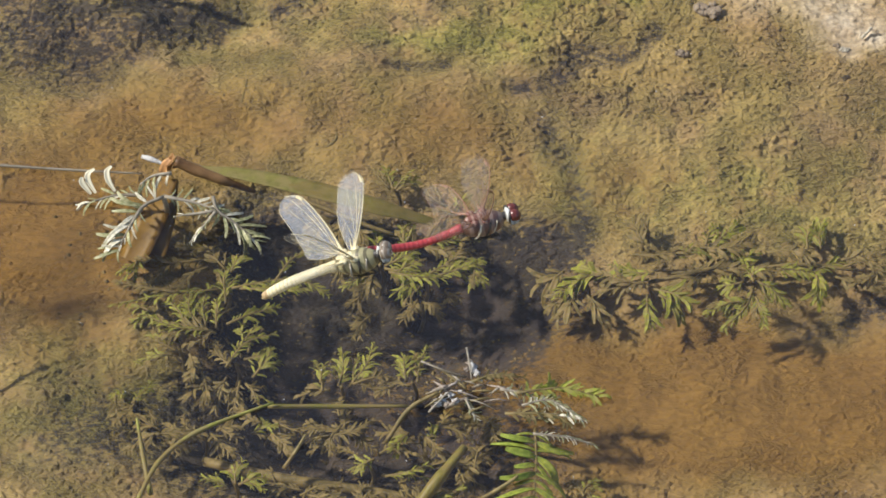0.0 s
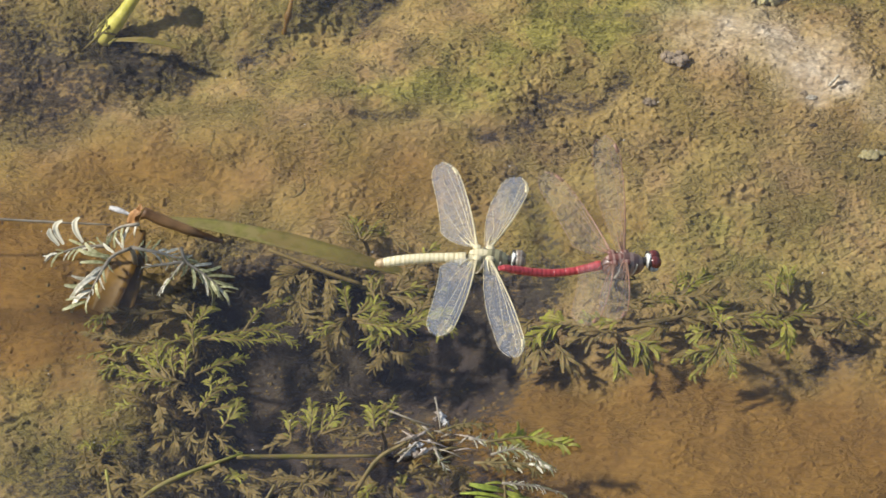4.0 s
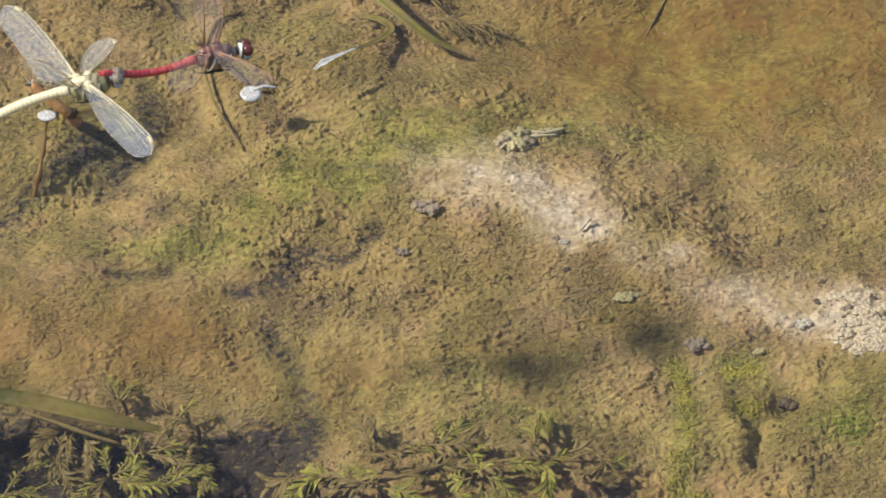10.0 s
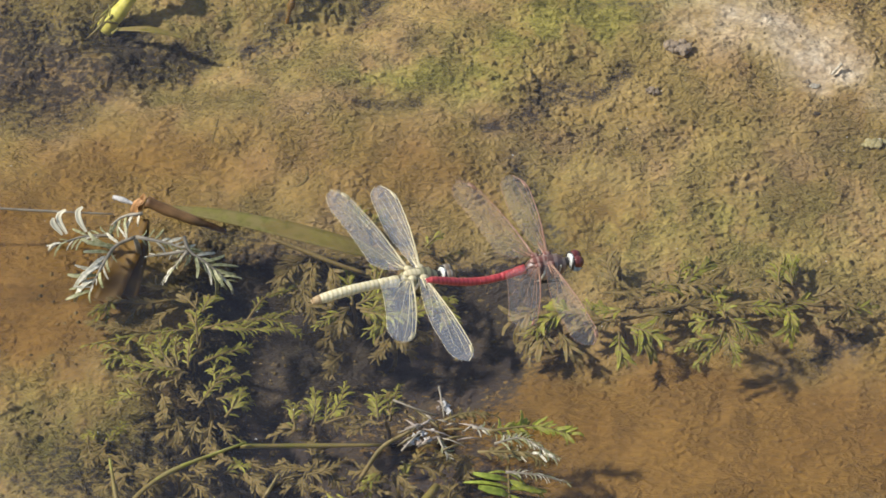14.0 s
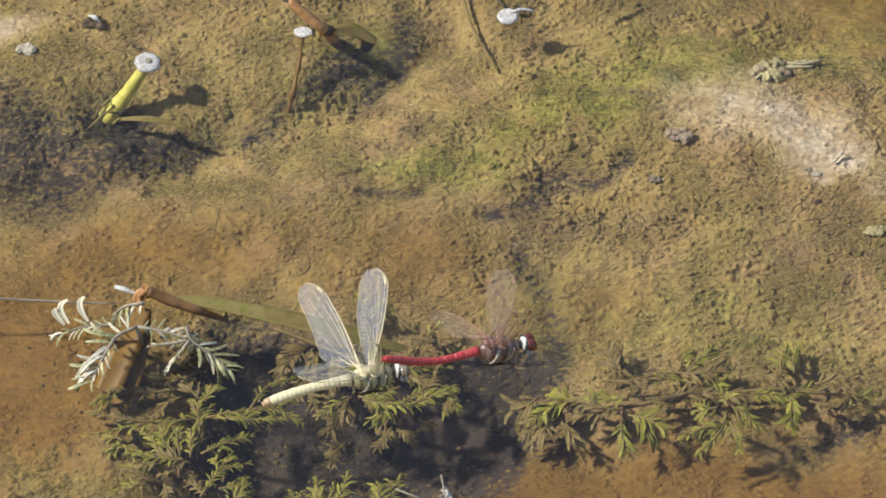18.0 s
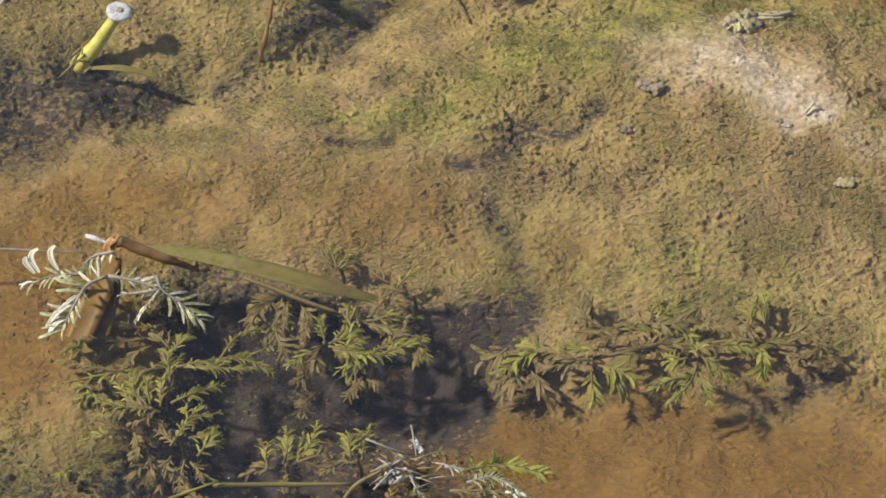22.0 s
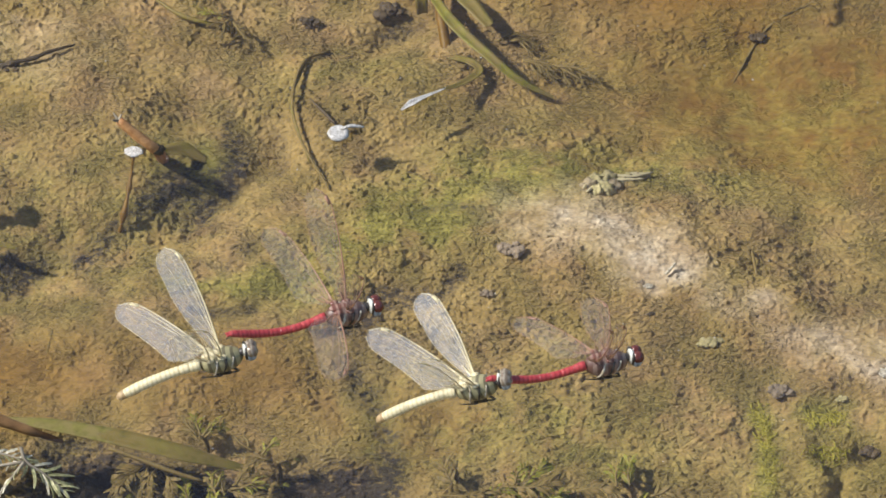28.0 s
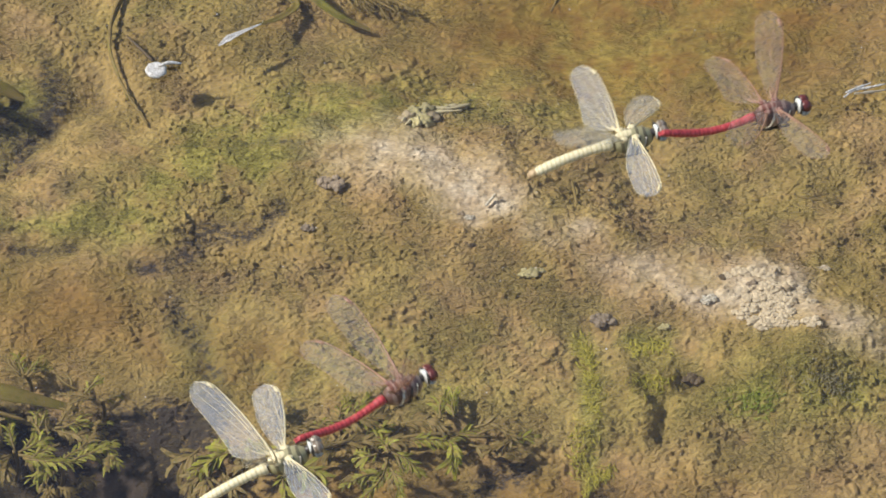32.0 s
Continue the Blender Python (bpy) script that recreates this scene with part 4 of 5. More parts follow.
for pts, w, mat in (([(914, -372, 0.001), (916, -470, 0.02), (905, -760, 0.09)], [0.0024, 0.0016, 0.0005], GRASS), ([(910, -370, 0.001), (922, -450, 0.015), (940, -640, 0.06)], [0.0024, 0.0016, 0.0005], GRASS),
                    ([(895, -290, -0.006), (880, -350, -0.001), (855, -410, 0.006), (830, -520, 0.02)], [0.002, 0.0032, 0.003, 0.0015], GRASS),
                    ([(912, -275, -0.007), (955, -215, -0.005), (1015, -160, -0.005), (1070, -115, -0.008), (1130, -85, -0.012)], [0.0024, 0.0034, 0.003, 0.0024, 0.001], STALK),
                    ([(938, -290, -0.009), (980, -255, -0.008), (1018, -212, -0.008)], [0.003, 0.0048, 0.003], REED),
                    ([(690, -312, -0.010), (760, -318, -0.008), (835, -302, -0.010)], [0.001, 0.0028, 0.002], REED),
                    ([(945, -158, -0.013), (985, -148, -0.010), (1000, -130, -0.010), (965, -108, -0.006), (935, -100, -0.002)], [0.0016, 0.0024, 0.0024, 0.0018, 0.001], REED),
                    ([(895, -290, -0.006), (898, -260, -0.008), (900, -235, -0.012)], [0.002, 0.0034, 0.003], REED)):
    part("blade", blade("blade", run(pts, o), w, mat, fold=0.3), grass)


def twig(name, pts, radii, mat, label, category="twig", group="", **more):
    ob = thing(name, spot(*pts[0]), label, category, group)
    part("branch" if mat is DARKWOOD else "stalk", tube(name, run(pts, ob.location), radii, mat, **more), ob)
    return ob


DK = "dark sodden twig lying on the pond bed"
twig("twig", [on_bed(862, -338, 0.004), on_bed(850, -310, 0.003), on_bed(832, -285, 0.002)], [0.0004, 0.0008, 0.001], DARKWOOD, DK, group="twigs", lumpy=0.4)
twig("dead_stalk", [on_bed(735, -168, 0.001), on_bed(690, -150, 0.003), on_bed(670, -90, 0.004), on_bed(680, -20, 0.003), on_bed(735, 78, 0.001)], [0.0003, 0.0005, 0.0005, 0.0004, 0.0002], STEM, "curved brown dead stem lying on the pond bed", lumpy=0.3)
twig("dead_stalk", [on_bed(705, -165, 0.001), on_bed(684, -130, 0.002), on_bed(668, -70, 0.003), on_bed(700, 30, 0.001)], [0.0003, 0.0005, 0.0004, 0.0002], REED, "curved olive dead stem lying on the pond bed", lumpy=0.3)
twig("twig", [on_bed(700, -85, 0.003), on_bed(725, -60, 0.002), on_bed(745, -40, 0.002)], [0.0003, 0.0005, 0.0004], DARKWOOD, DK, group="twigs")
twig("twig", [on_bed(170, -150, 0.002), on_bed(210, -158, 0.002), on_bed(240, -170, 0.002), on_bed(285, -182, 0.001)], [0.0006, 0.0007, 0.0005, 0.0003], DARKWOOD, DK, group="twigs", lumpy=0.5)
twig("twig", [on_bed(1845, 218, 0), on_bed(1890, 228, 0), on_bed(1960, 240, 0)], [0.0003, 0.0005, 0.0003], STEM, DK, group="twigs", lumpy=0.5)
twig("twig", [on_bed(1640, -275, 0), on_bed(1590, -250, 0), on_bed(1510, -205, 0), on_bed(1450, -110, 0)], [0.0002, 0.0004, 0.0004, 0.0003], STEM, DK, group="twigs", lumpy=0.4)
twig("twig", [on_bed(430, -260, 0.002), on_bed(480, -230, 0.002), on_bed(560, -210, 0.002)], [0.0004, 0.0007, 0.0005], REED, "olive stalk lying on the pond bed", group="twigs", lumpy=0.4)
twig("straw", [on_bed(1328, 230, 0.001), on_bed(1346, 210, 0.003)], [0.0004, 0.0004], WHITE, "short pale straw stuck in the dry crust")
twig("straw", [on_bed(1482, 190, 0.001), on_bed(1490, 232, 0.001)], [0.0004, 0.0004], STEM, "thin brown stalk on the mud")
twig("straw", [on_bed(243, 322, 0.0002), on_bed(232, 368, 0.0002)], [0.0003, 0.0002], STEM, "thin brown stalk on the mud")
# stems in the near tangle
for pts, rad, mat in (([(60, 1075, -0.004), (100, 1000, -0.002), (170, 945, 0.0), (300, 893, 0.0005)], [0.0006, 0.0007, 0.0006, 0.0003], STALK),
                      ([(85, 1060, -0.006), (70, 990, -0.003), (58, 925, 0.001)], [0.0007, 0.0007, 0.0003], STALK),
                      ([(290, 900, -0.001), (400, 898, -0.003), (540, 895, -0.003)], [0.0006, 0.0007, 0.0004], STALK),
                      ([(180, 1000, -0.012), (330, 1030, -0.010), (520, 1056, -0.010), (620, 1100, -0.01)], [0.0013, 0.0016, 0.0014, 0.001], STEM),
                      ([(560, 1070, -0.008), (590, 1030, -0.004), (640, 965, -0.001)], [0.0016, 0.0018, 0.001], REED),
                      ([(640, 1075, -0.003), (700, 1040, 0.0), (735, 1015, 0.002)], [0.0006, 0.0006, 0.0004], STEM),
                      ([(500, 960, -0.002), (540, 900, 0.001), (590, 870, 0.003)], [0.0006, 0.0006, 0.0004], STEM),
                      ([(320, 1010, -0.003), (340, 980, 0.0), (358, 948, 0.002)], [0.0006, 0.0005, 0.0003], STEM)):
    twig("weed_stem", pts, rad, mat, "bent stem lying in the tangle of water weeds", "stem", "weed stems", lumpy=0.2)
for k, pts in enumerate(([(960, 668), (1040, 650), (1140, 622)], [(1150, 640), (1230, 632), (1330, 640)])):
    q = [(u, v, -0.009 + 0.001 * (i % 2)) for i, (u, v) in enumerate(pts)]
    twig("weed_stem", q, [0.0005, 0.0007, 0.0004], STEM, "trailing brown stem of the water weed", "stem", "weed stems", lumpy=0.3)
# algae felts down the right
def felt(pts, spread, count, seed, label, mat, long=22):
    """A mat of matted algae threads lying along plan points."""
    r = random.Random(seed)
    ob = thing("algae_mat", spot(*on_bed(*pts[0])), label, "algae", "algae mats")
    vv, ff = [], []
    for k in range(count * 2):
        i = r.randrange(len(pts) - 1)
        f = r.random()
        u = pts[i][0] + (pts[i + 1][0] - pts[i][0]) * f + r.gauss(0, spread)
        v = pts[i][1] + (pts[i + 1][1] - pts[i][1]) * f + r.gauss(0, spread)
        a, d, z = r.uniform(0, 3.14), long * r.uniform(0.4, 1.1), on_bed(u, v, 0)[2]
        q = [spot(u - d * math.cos(a) / 2, v - d * math.sin(a) / 2, z) - ob.location, spot(u + r.uniform(-5, 5), v, z + r.uniform(0.0003, 0.0009)) - ob.location,
             spot(u + d * math.cos(a) / 2, v + d * math.sin(a) / 2, z + r.uniform(0, 0.0004)) - ob.location]
        p, g = tube_data(q, [0.00006, r.uniform(0.00008, 0.0002), 0.00005], sides=4, steps=3, lumpy=0.9, seed=k)
        o = len(vv)
        vv += p
        ff += [tuple(o + j for j in face) for face in g]
    part("threads", mesh_of("threads", vv, ff, mat), ob)
    return ob


YG = "yellow-green algae threads matted over the mud"
felt([(1490, 470), (1508, 520), (1514, 600)], 9, 110, 301, YG, THREADS)
felt([(1500, 620), (1480, 680), (1500, 720)], 12, 80, 302, YG, THREADS)
felt([(1545, 702), (1502, 724), (1487, 765), (1492, 815), (1516, 850), (1562, 884)], 5, 190, 303, "olive algae fringe round a dark hollow", THREADS)
felt([(1580, 488), (1640, 486)], 8, 50, 304, YG, THREADS)
felt([(1590, 550), (1640, 548)], 10, 60, 305, YG, THREADS)
felt([(1770, 590), (1825, 585)], 12, 110, 306, "dark green algae tuft on the mud", FRESH, 16)
felt([(1900, 540), (1960, 560)], 18, 90, 307, "pale green algae threads over the mud", MOSS, 14)

# ---- floating bits ----
leaf = thing("floating_leaf", spot(750, -22, 0.0006), "small white bleached leaf floating on the water", "leaf", "floating leaves")
part("leaf_blade", disc_mesh("leaf_blade", 0.0030, WHITE, 21), leaf)
part("leaf_stalk", tube("leaf_stalk", run([(752, -28, 0.001), (772, -36, 0.0022), (795, -34, 0.0014)], leaf.location), [0.0003, 0.0005, 0.0003], WHITE), leaf)
leaf2 = thing("floating_leaf", spot(880, -75, 0.0005), "narrow silvery bleached leaf floating on the water", "leaf", "floating leaves")
part("leaf_blade", blade("leaf_blade", run([(862, -64, 0.0006), (880, -75, 0.001), (902, -86, 0.0008), (938, -101, 0.0006)], leaf2.location), [0.0005, 0.0022, 0.0012, 0.0003], WHITE, fold=0.5), leaf2)
for k, (u, v, w) in enumerate(((1542, -330, 4), (1530, -300, 3))):
    bit = thing("floating_leaf", spot(u, v, 0.0006), "pale curled plant scrap floating on the water", "leaf", "floating leaves")
    part("leaf_blade", blade("leaf_blade", run([(u - 8 * w / 3, v + 20, 0.0006), (u, v, 0.0018), (u + 12, v - 25, 0.001)], bit.location), [0.0005, 0.0022, 0.0006], WHITE, fold=0.5), bit)
bit = thing("floating_leaf", spot(18, -14, 0.002), "white curled petal floating beside a dark shadow lump", "leaf", "floating leaves")
part("leaf_blade", blade("leaf_blade", run([(8, -18, 0.001), (18, -14, 0.002), (27, -6, 0.001)], bit.location), [0.0005, 0.0014, 0.0005], WHITE, fold=0.6), bit)

# ---- clods, pebbles and dead leaves on the bed ----
for k, (u, v, r_mm, mat, label) in enumerate((
        # Small dark clods stand in for holes in the bed and crust.
        (1058, 184, 3.2, CLOD, "grey crumbly clod on the mud"), (1012, 262, 1.6, CLOD, "small dark clod standing in for a small hole"), (1414, 350, 2.0, MOSS, "mossy pale clod on the mud"),
        (1532, 436, 3.0, CLOD, "dark crumbly clod on the mud"), (1690, 545, 2.6, DARKWOOD, "black lump beside a hollow"), (1298, 250, 1.2, WHITE, "white grit on the dry crust"),
        (1285, 243, 0.9, CLOD, "small dark clod standing in for a small hole"), (1640, 452, 1.5, MOSS, "mossy pale clod on the mud"),
        (168, -142, 2.6, DARKWOOD, "dark sodden lump for dead leaves and petal shadow"), (700, -218, 2.8, DARKWOOD, "dark sodden lump for dead leaves and petal shadow"),
        (840, -238, 3.6, DARKWOOD, "dark sodden lump for dead leaves and petal shadow"), (1492, -190, 2.0, DARKWOOD, "dark crumbly clod on the mud"), (585, -290, 3.6, DARKWOOD, "dark sodden lump for dead leaves and petal shadow"),
        (1395, 352, 1.8, MOSS, "mossy pale clod on the mud"), (1720, 405, 2.2, WHITE, "white grit on the dry crust"), (1800, 380, 1.6, CLOD, "grey crumbly clod on the mud"), (1745, 366, 1.3, DARKWOOD, "dark clod standing in for a hole in the crust"), (1302, 299, 0.8, DARKWOOD, "small dark clod standing in for a small hole"),
        # The dark lump by the petal stands in for its shadow.
        (18, -4, 3.0, DARKWOOD, "dark sodden lump for dead leaves and petal shadow"), (-100, 45, 2.6, WHITE, "white grit on the dry crust"))):
    uu, vv, z = on_bed(u, v, r_mm * 0.00022)
    thing("clod", spot(uu, vv, z), label, "clod", "clods", data=clod_mesh("clod", r_mm / 1000, mat, k))
for k in range(46):
    r = random.Random(700 + k)
    u, v = 1830 + r.gauss(0, 52), 408 + r.gauss(0, 30)
    size = r.uniform(0.001, 0.0026)
    uu, vv, z = on_bed(u, v, size * 0.02)
    thing("clod", spot(uu, vv, z), "pale lump of dry crust on the ridge", "clod", "crust clods", data=clod_mesh("clod", size, CRUSTY, 90 + k))
moss = thing("moss_clump", spot(1225, 66, -0.004), "pale crumbly moss clump on the green mud", "moss")
for k, (u, v, w) in enumerate(((1195, 72, 1.3), (1205, 64, 1.5), (1218, 60, 1.2), (1228, 66, 1.6), (1240, 74, 1.3), (1222, 78, 1.5), (1250, 62, 1.1), (1264, 58, 0.9), (1280, 55, 0.7), (1208, 80, 1.1), (1294, 54, 0.6))):
    part("crumb", lump("crumb", w / 720, MOSS if k % 4 else PALE, 80 + k, 0.7, 0.9, 3), moss, Matrix.Translation(spot(*on_bed(u, v, 0.0008)) - moss.location))
for k, pts in enumerate(([(1184, 76), (1200, 60), (1235, 54), (1270, 56), (1306, 49)], [(1190, 82), (1215, 66), (1250, 62), (1290, 60)], [(1240, 58), (1275, 52), (1302, 52)])):
    part("straw", tube("straw", run([on_bed(u, v, 0.0022 - 0.0005 * k) for u, v in pts], moss.location), [0.0003, 0.0006, 0.0003], BLEACHED_GLINT, lumpy=0.8, seed=k), moss)
scrap = thing("dead_stalk", spot(2000, 40, 0.0006), "pale frayed stalk scrap floating on the water", "stalk")
for k, pts in enumerate(([(1967, 52), (1985, 40), (2010, 36), (2040, 30)], [(1970, 44), (1990, 36), (2015, 28)], [(1985, 46), (2010, 44), (2045, 40)])):
    part("stalk", tube("stalk", run([(u, v, 0.0008 + 0.0003 * k) for u, v in pts], scrap.location), [0.0002, 0.0004, 0.0002], WHITE if k < 2 else PALE, lumpy=0.7, seed=k), scrap)
worm = thing("curled_leaf", spot(400, 430, -0.008), "small curled brown dead leaf on the mud", "leaf")
part("leaf_blade", tube("leaf_blade", run([on_bed(365, 445, 0), on_bed(390, 436, 0), on_bed(402, 424, 0), on_bed(402, 408, 0)], worm.location), [0.0002, 0.0004, 0.0004, 0.0002], STEM, lumpy=0.9), worm)


def scatter(name, count, seed, mat, label, category, size, area, surface):
    """Countless tiny bits as one mesh: grit on the bed, or bubbles and specks on the water."""
    r = random.Random(seed)
    verts, faces = [], []
    for _ in range(count):
        u, v = r.uniform(area[0], area[2]), r.uniform(area[1], area[3])
        if surface:
            p = spot(u, v, 0.0001)
        else:
            p = spot(u, v, -0.012)
            p.z = bed_height(p.x, p.y) + 0.0002
        s = size * r.uniform(0.5, 1.4)
        b = len(verts)
        for q in ((1, 0, 0), (-1, 0, 0), (0, 1, 0), (0, -1, 0), (0, 0, 0.8), (0, 0, -0.8)):
            verts.append(p + Vector([c * s * r.uniform(0.6, 1.2) for c in q]))
        faces += [(b + i, b + j, b + k) for i, j, k in ((0, 2, 4), (2, 1, 4), (1, 3, 4), (3, 0, 4), (2, 0, 5), (1, 2, 5), (3, 1, 5), (0, 3, 5))]
    return thing(name, (0, 0, 0), label, category, kind="stuff", data=mesh_of(name, verts, faces, mat, False))


sprout = thing("emergent_stalk", spot(-210, 774, 0), "thin stalk standing in the water with a white glint disc", "plant stem")
part("stem", tube("stem", run([(-222, 900, -0.014), (-214, 830, -0.006), (-210, 774, 0.0), (-203, 690, 0.012)], sprout.location), [0.0007, 0.0006, 0.0005, 0.0002], GRASS), sprout)
# White disc in place of the bright water edge round the stalk.
part("collar", disc_mesh("collar", 0.0014, WHITE, 33), sprout)
scatter("surface_specks", 170, 71, WHITE, "tiny white specks floating on the water", "specks", 0.00022, (-250, -450, 2080, 1080), True)
scatter("grit", 260, 72, STEM, "brown crumbs strewn over the pond bed", "grit", 0.0004, (-250, -450, 2080, 1000), False)
scatter("debris", 320, 73, STEM, "brown plant crumbs among the water weeds", "debris", 0.0007, (-100, 560, 760, 1080), False)


# ---- dragonflies: x forward, y to the left, z up, origin between the wing roots ----
def wing_material(name, tint, cover):
    m, n, l, b = material(name)
    clear, mix = n.new("ShaderNodeBsdfTransparent"), n.new("ShaderNodeMixShader")
    b.inputs["Base Color"].default_value = (*tint, 1)
    b.inputs["Roughness"].default_value = 0.3
    b.inputs["Specular IOR Level"].default_value = 0.8
    l.new(ramp(n, l, noise_of(n, l, 600, 3), 0.3, 0.7, cover * 0.85, cover * 1.15), mix.inputs[0])
    bump(n, l, b, noise_of(n, l, 900, 2), 0.5, 0.0004)
    l.new(clear.outputs[0], mix.inputs[1])
    l.new(b.outputs[0], mix.inputs[2])
    l.new(mix.outputs[0], n["Material Output"].inputs["Surface"])
    return m


def banded(name, base, band, rough=0.35, scale=260, sheen=0.5):
    m, n, l, b = material(name)
    tc, wave = n.new("ShaderNodeTexCoord"), n.new("ShaderNodeTexWave")
    wave.inputs["Scale"].default_value, wave.inputs["Distortion"].default_value, wave.inputs["Detail"].default_value = scale, 2.5, 2
    l.new(tc.outputs["Object"], wave.inputs["Vector"])
    col = mixed(n, l, ramp(n, l, wave.outputs["Fac"], 0.55, 0.75), base, band)
    col = mixed(n, l, ramp(n, l, noise_of(n, l, 1500, 3), 0.35, 0.7, 0, 0.4), col, tuple(c * 0.6 for c in base))
    l.new(col, b.inputs["Base Color"])
    b.inputs["Roughness"].default_value, b.inputs["Specular IOR Level"].default_value = rough, sheen
    bump(n, l, b, noise_of(n, l, 2500, 2), 0.2, 0.0002)
    return m


MALE_WING = wing_material("male_wing_membrane", (0.72, 0.70, 0.68), 0.065)
FEMALE_WING = wing_material("female_wing_membrane", (0.74, 0.76, 0.78), 0.19)
RED = banded("red_abdomen", (0.43, 0.055, 0.055), (0.29, 0.026, 0.028), 0.36)
MAROON = banded("maroon_thorax", (0.115, 0.06, 0.045), (0.25, 0.17, 0.13), scale=120)
RUST = banded("rusty_back", (0.16, 0.06, 0.04), (0.32, 0.20, 0.15), scale=200)
CREAM = banded("cream_abdomen", (0.68, 0.60, 0.37), (0.54, 0.46, 0.25), 0.5)
TIP = banded("brown_tip", (0.42, 0.30, 0.15), (0.3, 0.2, 0.09), 0.5)
OLIVE = banded("olive_thorax", (0.30, 0.27, 0.14), (0.10, 0.085, 0.045), 0.45, scale=150)
RED_EYE = banded("red_eye", (0.10, 0.022, 0.016), (0.14, 0.035, 0.026), 0.25)
BROWN_EYE = banded("brown_eye", (0.17, 0.13, 0.09), (0.28, 0.24, 0.18), 0.2)
BLUE_EYE = banded("pale_eye", (0.2, 0.23, 0.23), (0.34, 0.37, 0.36), 0.2)
FACE = banded("pale_face", (0.56, 0.57, 0.51), (0.42, 0.42, 0.37), 0.4)
SIDE = banded("tan_side_stripe", (0.36, 0.31, 0.22), (0.46, 0.42, 0.33), 0.5)
RED_VEIN = banded("red_vein", (0.32, 0.18, 0.11), (0.26, 0.13, 0.08))
PALE_VEIN = banded("pale_vein", (0.66, 0.57, 0.34), (0.52, 0.44, 0.25))
BLACK = banded("black_leg", (0.03, 0.025, 0.02), (0.06, 0.05, 0.04), 0.4)


def oval(name, centre, radii, mat, cuts=3, squeeze=0.0):
    bm = bmesh.new()
    bmesh.ops.create_icosphere(bm, subdivisions=cuts, radius=1)
    for v in bm.verts:
        k = 1 - squeeze * v.co.x
        v.co = Vector((centre[0] + v.co.x * radii[0], centre[1] + v.co.y * radii[1] * k, centre[2] + v.co.z * radii[2] * k))
    me = bpy.data.meshes.new(name)
    bm.to_mesh(me)
    bm.free()
    me.materials.append(mat)
    me.polygons.foreach_set("use_smooth", [True] * len(me.polygons))
    return me


def edge_of(s, hind):
    """Front and back edge of a wing at s of its length, in parts of the length: a narrow root and a round tip."""
    tip = math.sqrt(max(0.0, 1 - (max(0.0, s - 0.8) / 0.2) ** 2))
    if hind:
        chord = 0.325 * min(1, s / 0.2) ** 0.55 * (1 - 0.24 * s)
    else:
        chord = 0.245 * (0.22 + 0.78 * math.sin(math.pi / 2 * min(1, s / 0.62)))
    front = 0.03 * math.sin(math.pi * s) - chord * 0.42 * (1 - tip)
    return front, front - chord * (0.03 + 0.97 * tip)


def wing_meshes(hind, sgn, length, membrane, vein):
    rows, cols = 26, 7
    verts, faces = [], []
    for i in range(rows):
        s = i / (rows - 1)
        f, g = edge_of(s, hind)
        for j in range(cols):
            c = j / (cols - 1)
            ripple = 0.006 * math.sin(c * 13) * (1 - s * 0.6) + 0.01 * s * s
            verts.append(Vector(((f * (1 - c) + g * c) * length, sgn * s * length, ripple * length)))
    for i in range(rows - 1):
        for j in range(cols - 1):
            a = i * cols + j
            faces.append((a, a + 1, a + cols + 1, a + cols))
    skin = mesh_of("membrane", verts, faces, membrane)
    vv, ff = [], []

    def add(points, radii):
        v, f = tube_data(points, radii, sides=4, steps=2)
        o = len(vv)
        vv.extend(v)
        ff.extend([tuple(o + k for k in q) for q in f])

    def at(s, c):
        f, g = edge_of(s, hind)
        return Vector(((f * (1 - c) + g * c) * length, sgn * s * length, (0.006 * math.sin(c * 13) * (1 - s * 0.6) + 0.01 * s * s) * length))

    add([at(k / 12, 0) for k in range(13)], [0.0003, 0.00016, 0.0001])
    add([at(k / 10 * 0.97, 0.12) for k in range(11)], [0.00008, 0.00004])
    add([at(0.02 + k / 10 * 0.9, 0.1 + 0.25 * (k / 10)) for k in range(11)], [0.00008, 0.00004])
    add([at(0.02 + k / 8 * 0.8, 0.15 + 0.5 * (k / 8)) for k in range(9)], [0.00006, 0.00003])
    add([at(0.02 + k / 6 * 0.5, 0.2 + 0.72 * (k / 6)) for k in range(7)], [0.00006, 0.00003])
    add([at(k / 14 * 0.985, 0.995) for k in range(15)], [0.00005, 0.00005])
    for k in range(46):
        s = 0.06 + 0.9 * k / 46
        c = (k * 0.37) % 0.75
        add([at(s, c), at(min(0.98, s + 0.006), min(0.99, c + 0.22))], [0.00003, 0.00003])
    for c in (0.05, 0.3, 0.55):
        add([at(0.0, 0.3), at(0.06, c), at(0.16, c)], [0.00032, 0.00022, 0.00004])
    net = mesh_of("vein_net", vv, ff, vein)
    mark = mesh_of("wing_spot", *tube_data([at(0.84, 0.06), at(0.92, 0.07)], [0.0004, 0.0004], sides=5, steps=2, flat=0.4), vein)
    return skin, net, mark


def dragonfly(name, label, female):
    root = thing(name, (0, 0, 0), label, "dragonfly", "dragonflies in tandem")
    body, tail, eye, low = (OLIVE, CREAM, BROWN_EYE, BLUE_EYE) if female else (MAROON, RED, RED_EYE, BLUE_EYE)
    vein, skin = (PALE_VEIN, FEMALE_WING) if female else (RED_VEIN, MALE_WING)
    thorax = part("thorax", oval("thorax", (0.0020, 0, -0.0022), (0.0058, 0.0031, 0.0036), body), root)
